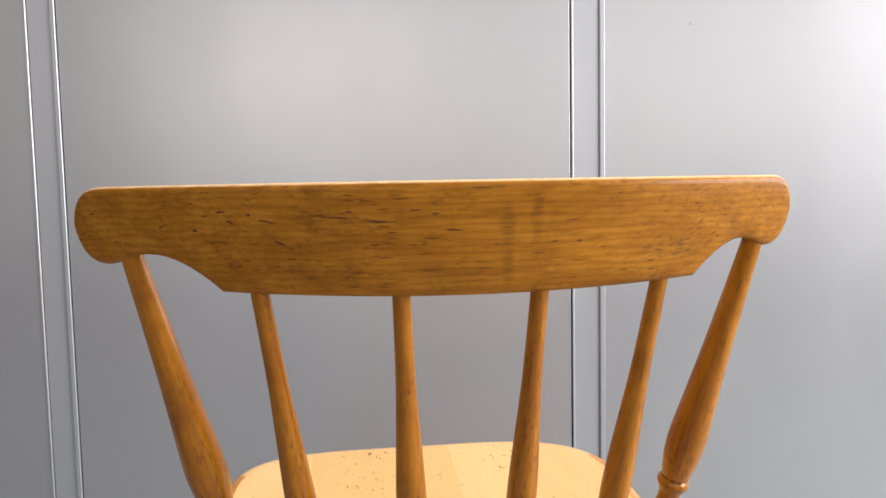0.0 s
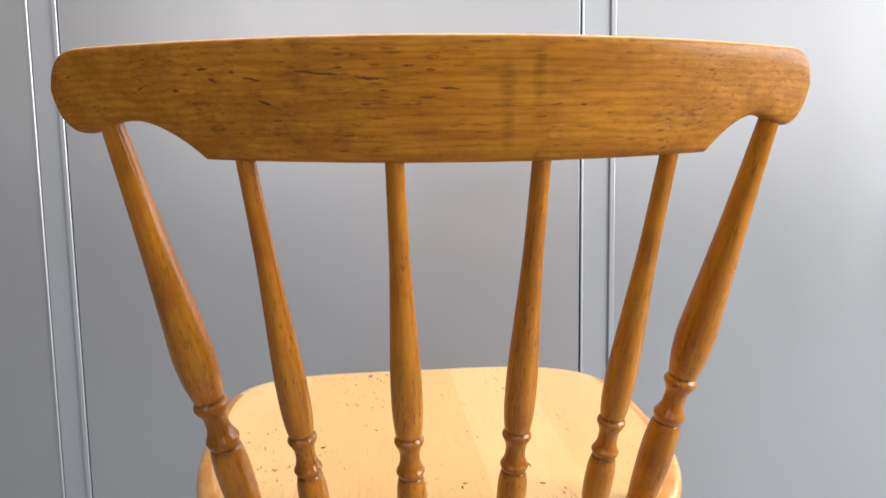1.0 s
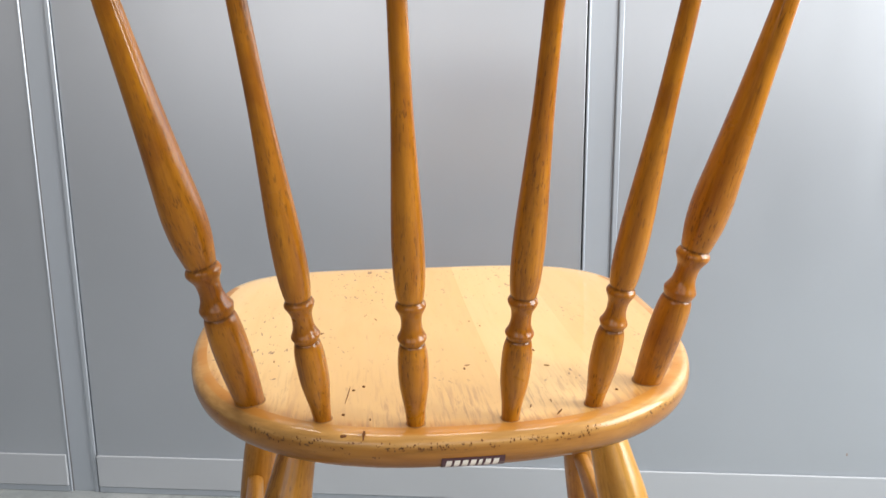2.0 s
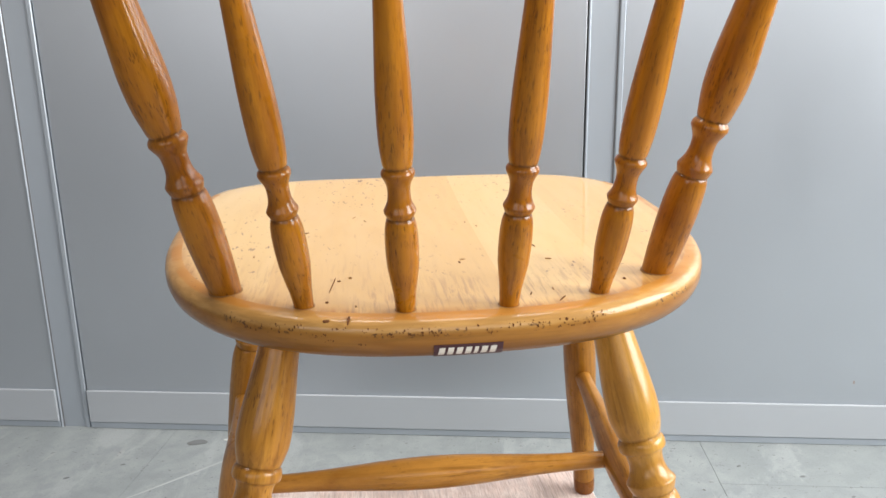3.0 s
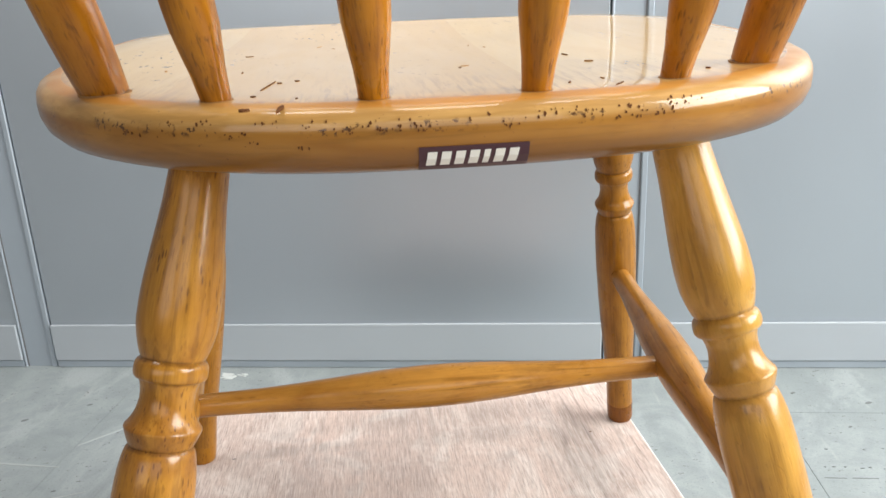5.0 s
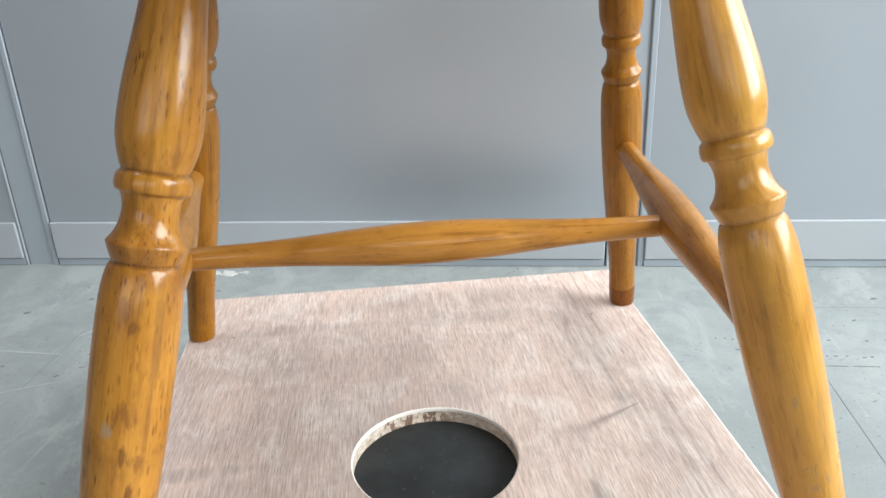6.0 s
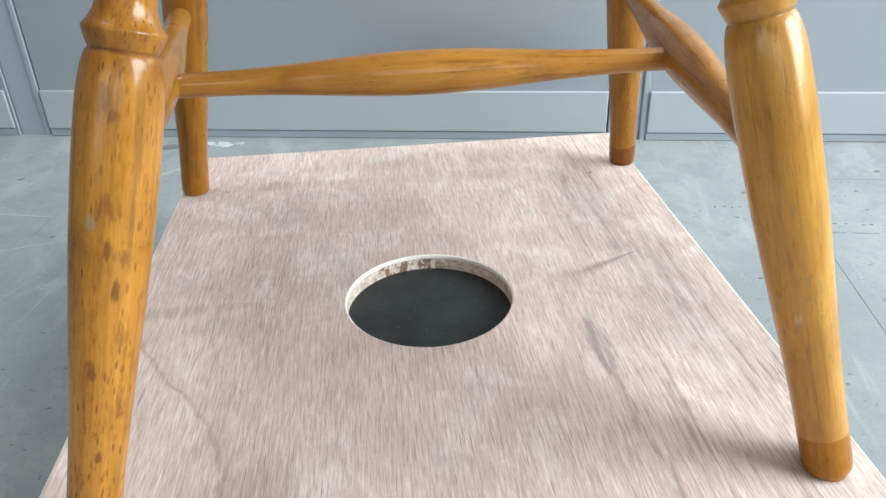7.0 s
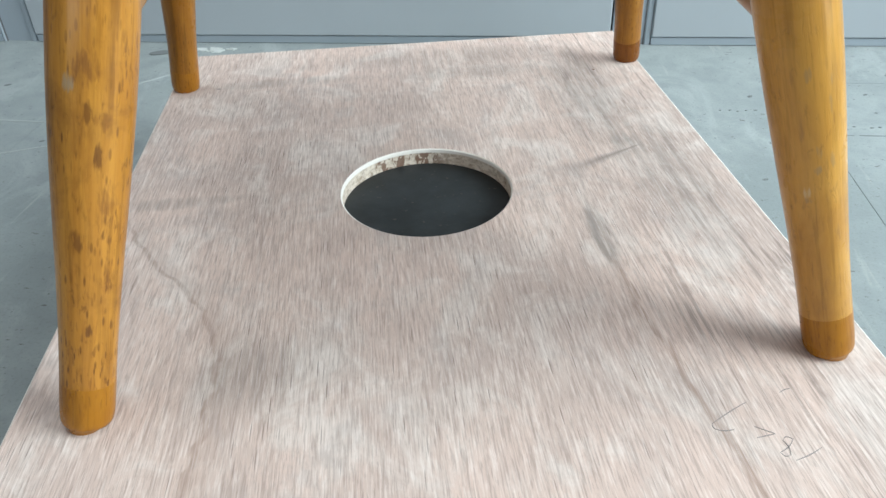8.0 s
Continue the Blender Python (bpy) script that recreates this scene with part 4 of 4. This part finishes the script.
# turned members: (height above the board, radius) of the design, turned on a leaning axis
LEG_TURN = [(0.0, 0.0143), (0.02, 0.0145), (0.05, 0.0149), (0.08, 0.0161), (0.11, 0.0177), (0.14, 0.0193), (0.17, 0.0205), (0.2, 0.0211), (0.222, 0.0211), (0.24, 0.0206),
            (0.251, 0.0192), (0.2568, 0.0176), (0.2586, 0.0162), (0.2596, 0.0168), (0.2635, 0.0185), (0.2668, 0.0197), (0.2678, 0.0198), (0.2688, 0.0193), (0.2712, 0.0174), (0.2755, 0.0153),
            (0.2815, 0.0140), (0.287, 0.0143), (0.2905, 0.0154), (0.292, 0.0163), (0.2924, 0.0180), (0.2945, 0.0189), (0.2985, 0.0188), (0.3008, 0.0178), (0.3022, 0.0163), (0.3036, 0.0170),
            (0.309, 0.0188), (0.317, 0.0206), (0.326, 0.0210), (0.337, 0.0206), (0.352, 0.0192), (0.379, 0.0163), (0.41, 0.0146)]
SPINDLE_TURN = [(0.433, 0.0065), (0.449, 0.0078), (0.468, 0.0106), (0.486, 0.0111), (0.496, 0.0105), (0.5015, 0.0093), (0.503, 0.0085), (0.5038, 0.0089), (0.5065, 0.0102), (0.5078, 0.0105),
                (0.5088, 0.0102), (0.511, 0.0090), (0.5145, 0.0078), (0.5195, 0.0073), (0.524, 0.0076), (0.5262, 0.0083), (0.5282, 0.0091), (0.5312, 0.0106), (0.5328, 0.0108), (0.5344, 0.0102),
                (0.5362, 0.0088), (0.5376, 0.0094), (0.543, 0.0102), (0.552, 0.0110), (0.565, 0.0113), (0.582, 0.0111), (0.603, 0.0102), (0.642, 0.0082), (0.668, 0.0071), (0.698, 0.0066),
                (0.74, 0.0062)]
POST_TURN = [(0.438, 0.0112), (0.456, 0.0127), (0.475, 0.0137), (0.492, 0.0140), (0.507, 0.0132), (0.5138, 0.0120), (0.5154, 0.0110), (0.5164, 0.0115), (0.52, 0.0127), (0.5215, 0.0130),
             (0.5228, 0.0127), (0.5258, 0.0111), (0.53, 0.0094), (0.536, 0.0087), (0.5415, 0.0091), (0.544, 0.0100), (0.5462, 0.0112), (0.5498, 0.0131), (0.5518, 0.0132), (0.5538, 0.0124),
             (0.5559, 0.0107), (0.5574, 0.0115), (0.563, 0.0126), (0.573, 0.0144), (0.585, 0.0154), (0.598, 0.0154), (0.615, 0.0143), (0.64, 0.0127), (0.672, 0.0109), (0.713, 0.0091),
             (0.765, 0.0073)]


def turned(name, profile, foot, head, material, parent, label="", flat_foot=False, twist=0.0):
    """A lathe-turned member whose axis runs through foot and head; profile heights are upright heights."""
    foot, head = Vector(foot), Vector(head)
    d = head - foot
    stretch = d.length / d.z
    z0 = profile[0][0]
    start = foot + d * ((z0 - foot.z) / d.z)
    m = along(start, start + d, twist)
    bm = lathe([((z - z0) * stretch, r) for z, r in profile], 32, 2)
    if flat_foot:
        inv = m.inverted()
        for v in bm.verts:
            w = m @ v.co
            if w.z < 0.0 or v.co.z < 1e-6:
                w.z = 0.0
                v.co = inv @ w
        bm.normal_update()
    return part(name, bm, material, parent, label, m, smooth=True), m


def leg_at(side, front):
    if front:
        return ((-0.246, 0.217, 0.0), (-0.172, 0.133, 0.425)) if side < 0 else ((0.239, 0.222, 0.0), (0.186, 0.133, 0.425))
    return ((-0.2167, -0.2610, 0.0), (-0.1252, -0.148, 0.405)) if side < 0 else ((0.2205, -0.2575, 0.0), (0.1308, -0.148, 0.405))


TIP = 0.026


def flecked_leg_wood():
    """The most marked leg: fine dashes above, soft brown blots below, a filled knot and brown marks just under the
    seat.
    """
    foot, head = (Vector(p) for p in leg_at(-1, False))
    d = head - foot
    start = foot + d * (TIP / d.z)
    back = along(start, start + d, -70).inverted()

    def spot(z, side, r):
        return back @ (foot + d * (z / d.z) + Vector(side) * r)

    dark, brown, filler = (0.12, 0.042, 0.010), (0.20, 0.075, 0.016), (0.33, 0.23, 0.13)
    # place on the leg, radius and length of each mark, tone and strength
    marks = (((-0.1803, -0.2297, 0.1871), 0.0024, 0.0040, filler, 0.9), ((-0.1707, -0.2284, 0.1933), 0.0050, 0.0065, brown, 0.75), ((-0.1742, -0.2334, 0.1729), 0.0018, 0.005, dark, 0.7),
             ((-0.1691, -0.2323, 0.1670), 0.0034, 0.004, brown, 0.6), ((-0.1742, -0.2368, 0.1520), 0.0018, 0.006, dark, 0.75), ((-0.1767, -0.2403, 0.1252), 0.0040, 0.010, brown, 0.6),
             ((-0.1932, -0.2477, 0.1127), 0.0025, 0.005, dark, 0.7), ((-0.1844, -0.2473, 0.0907), 0.0018, 0.010, dark, 0.75), ((-0.1982, -0.2584, 0.0628), 0.0022, 0.003, dark, 0.75),
             ((-0.1611, -0.2166, 0.2357), 0.0030, 0.003, dark, 0.65), ((-0.1639, -0.2149, 0.2421), 0.0030, 0.008, brown, 0.6))
    top_marks = ((spot(0.380, (-0.72, -0.61, 0.33), 0.0165), 0.0035, 0.022, brown, 0.85), (spot(0.399, (-0.2, -0.94, 0.3), 0.015), 0.014, 0.008, brown, 0.6))
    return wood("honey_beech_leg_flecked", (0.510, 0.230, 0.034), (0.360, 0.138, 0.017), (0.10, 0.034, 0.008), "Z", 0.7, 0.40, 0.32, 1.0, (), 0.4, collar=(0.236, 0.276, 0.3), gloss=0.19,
                patches=tuple((back @ Vector(at), r, n, tint, k) for at, r, n, tint, k in marks) + top_marks, blots=True, pores=(420, 0.20, 0.70, 0.85), streak=0.85, grooves=(0.247, 0.2933), lines=0.4)


LEG_WOOD = flecked_leg_wood()


def dented_leg_wood():
    """The paler leg: clean wood with a few soft grey-brown dents along its outer side."""
    foot, head = (Vector(p) for p in leg_at(1, False))
    d = head - foot
    start = foot + d * (TIP / d.z)
    back = along(start, start + d, 70).inverted()
    brown, grey, pale = (0.34, 0.165, 0.045), (0.33, 0.205, 0.090), (0.58, 0.42, 0.23)
    marks = (((0.1774, -0.2320, 0.1668), 0.0020, 0.0040, grey, 0.7), ((0.1897, -0.2331, 0.1648), 0.0014, 0.0042, grey, 0.7), ((0.1788, -0.2358, 0.1380), 0.0014, 0.0070, brown, 0.75),
             ((0.1888, -0.2415, 0.1279), 0.0018, 0.0040, grey, 0.65), ((0.1896, -0.2433, 0.1175), 0.0024, 0.0028, grey, 0.85), ((0.1870, -0.2432, 0.1036), 0.0030, 0.0042, pale, 0.8),
             ((0.1882, -0.2440, 0.0998), 0.0026, 0.0024, grey, 0.75), ((0.2066, -0.2513, 0.0825), 0.0024, 0.0060, brown, 0.75), ((0.1836, -0.2392, 0.0991), 0.0012, 0.0036, brown, 0.6),
             ((0.1708, -0.2283, 0.1647), 0.0012, 0.0040, brown, 0.55), ((0.1911, -0.2363, 0.1523), 0.0012, 0.0060, grey, 0.6), ((0.1966, -0.2427, 0.1235), 0.0014, 0.0050, grey, 0.6),
             ((0.1894, -0.2446, 0.0784), 0.0016, 0.0040, brown, 0.6))
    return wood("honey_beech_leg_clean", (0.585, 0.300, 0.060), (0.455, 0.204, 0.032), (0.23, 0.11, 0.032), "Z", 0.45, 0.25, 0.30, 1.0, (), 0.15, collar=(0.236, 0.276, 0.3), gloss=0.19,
                patches=tuple((back @ Vector(at), r * 0.8, n * 0.75, tint, k * 0.85) for at, r, n, tint, k in marks), pores=(300, 0.17, 0.20, 0.45), streak=0.55, grooves=(0.247, 0.2933), lines=0.3)


LEG_CLEAN = dented_leg_wood()
for front in (False, True):
    for side in (-1, 1):
        foot, head = leg_at(side, front)
        lift = 1.0 if not front else 1.045
        prof = [(z * lift, r * (1.0 if not front else 0.97)) for z, r in LEG_TURN]
        leg, m = turned("leg", [(TIP, 0.0145)] + [p for p in prof if p[0] > TIP + 0.01], foot, head, LEG_FRONT if front else LEG_CLEAN if side > 0 else LEG_WOOD, chair, twist=70 * side + 40 * front)
        tip_prof = [(0.0, 0.0112), (0.0010, 0.0128), (0.0032, 0.0139), (0.008, 0.0144), (0.016, 0.01455), (TIP, 0.0146)]
        foot_v, head_v = Vector(foot), Vector(head)
        d = head_v - foot_v
        tm = along(foot_v, head_v)
        bm = lathe([(z * d.length / d.z, r) for z, r in tip_prof], 28, 2)
        inv = tm.inverted()
        for v in bm.verts:
            w = tm @ v.co
            if w.z < 0.0 or v.co.z < 1e-6:
                w.z = 0.0
                v.co = inv @ w
        tip = part("foot_tip", bm, TIP_DARK if front and side > 0 else TIP_WOOD, leg, "darker brown foot tip" if front and side > 0 else "slightly deeper orange foot tip", m.inverted() @ tm, smooth=True)

# feet and heads of the six uprights of the back
BACK_POSTS = {-1: ((-0.1630, -0.168, 0.44), (-0.2305, -0.241, 0.759)), 1: ((0.1632, -0.168, 0.44), (0.2276, -0.241, 0.759))}
OUTER = {-1: ((-0.1045, -0.205, 0.437), (-0.1415, -0.269, 0.733)), 1: ((0.1055, -0.205, 0.437), (0.140, -0.269, 0.733))}
INNER = {-1: ((-0.0354, -0.220, 0.435), (-0.0473, -0.286, 0.731)), 1: ((0.036, -0.220, 0.435), (0.0475, -0.286, 0.731))}
for side in (-1, 1):
    turned("back_post", POST_TURN, *BACK_POSTS[side], POST_WOOD, chair, "thicker turned outer post", twist=50 * side)
    turned("spindle", SPINDLE_TURN, *OUTER[side], SPINDLE_WOOD, chair, twist=120 * side)
    turned("spindle", SPINDLE_TURN, *INNER[side], SPINDLE_WOOD, chair, twist=80 * side)


def socket(foot, head, r):
    """The dark gap where a turned member enters the seat."""
    foot, head = Vector(foot), Vector(head)
    p = foot.copy()
    for _ in range(8):
        p = foot + (head - foot) * ((seat_height(p.x, p.y) - foot.z) / (head.z - foot.z))
    low, high = [], []
    for k in range(28):
        a = 2 * math.pi * k / 28
        x, y = p.x + r * math.cos(a), p.y + r * 1.03 * math.sin(a)
        low.append((x, y, seat_height(x, y) - 0.0008))
        high.append((x, y, seat_height(x, y) + 0.0002))
    part("socket_gap", grid_surface(bmesh.new(), [low, high]), SOFT_BRUISE, seat)


for side in (-1, 1):
    socket(*BACK_POSTS[side], 0.0122)
    socket(*OUTER[side], 0.0075)
    socket(*INNER[side], 0.0075)


def barrel(name, a, b, r_end, r_mid, twist=0.0):
    """A stretcher with a swollen middle."""
    a, b = Vector(a), Vector(b)
    n = (b - a).length
    prof = []
    for k in range(15):
        t = k / 14
        swell = (0.5 - 0.5 * math.cos(2 * math.pi * t)) ** 1.5
        prof.append((n * t, r_end + (r_mid - r_end) * swell))
    return part(name, lathe(prof, 24, 2), STRETCHER_WOOD, chair, "", along(a, b, twist), smooth=True)


for side in (-1, 1):
    barrel("side_stretcher", (side * 0.1785, -0.206, 0.1815), (side * 0.214, 0.180, 0.2015), 0.0098, 0.0174, 40 * side)
barrel("cross_stretcher", (-0.190, -0.017, 0.1887), (0.190, -0.017, 0.1887), 0.0088, 0.0166)

# pencil strokes on the board
for a, b, bend in (((0.1285, -0.3058), (0.1531, -0.2929), 0.0004), ((0.1285, -0.3058), (0.1300, -0.3105), -0.0012), ((0.1300, -0.3105), (0.1388, -0.3110), -0.0008), ((0.1502, -0.3104), (0.1589, -0.3167), 0.0),
                   ((0.1589, -0.3167), (0.1483, -0.3181), 0.0), ((0.1610, -0.3215), (0.1665, -0.3215), 0.0022), ((0.1665, -0.3215), (0.1560, -0.3290), 0.0010), ((0.1560, -0.3290), (0.1607, -0.3311), -0.0018),
                   ((0.1607, -0.3311), (0.1610, -0.3215), -0.0010), ((0.1618, -0.3349), (0.1789, -0.3284), -0.0006), ((0.1750, -0.2882), (0.1821, -0.2859), 0.0006)):
    scratch("pencil_stroke", a, b, 0.00055, PENCIL, board, 0.0, 0.0002, bend)

# two specks of dirt on the board
blob("speck", 0.1947, 0.1958, 0.0012, 0.0009, 0.0, BRUISE, board, z=0.0003, seed=4)
blob("speck", -0.2102, 0.2086, 0.0026, 0.0011, 0.0, PENCIL, board, z=0.0003, seed=6)
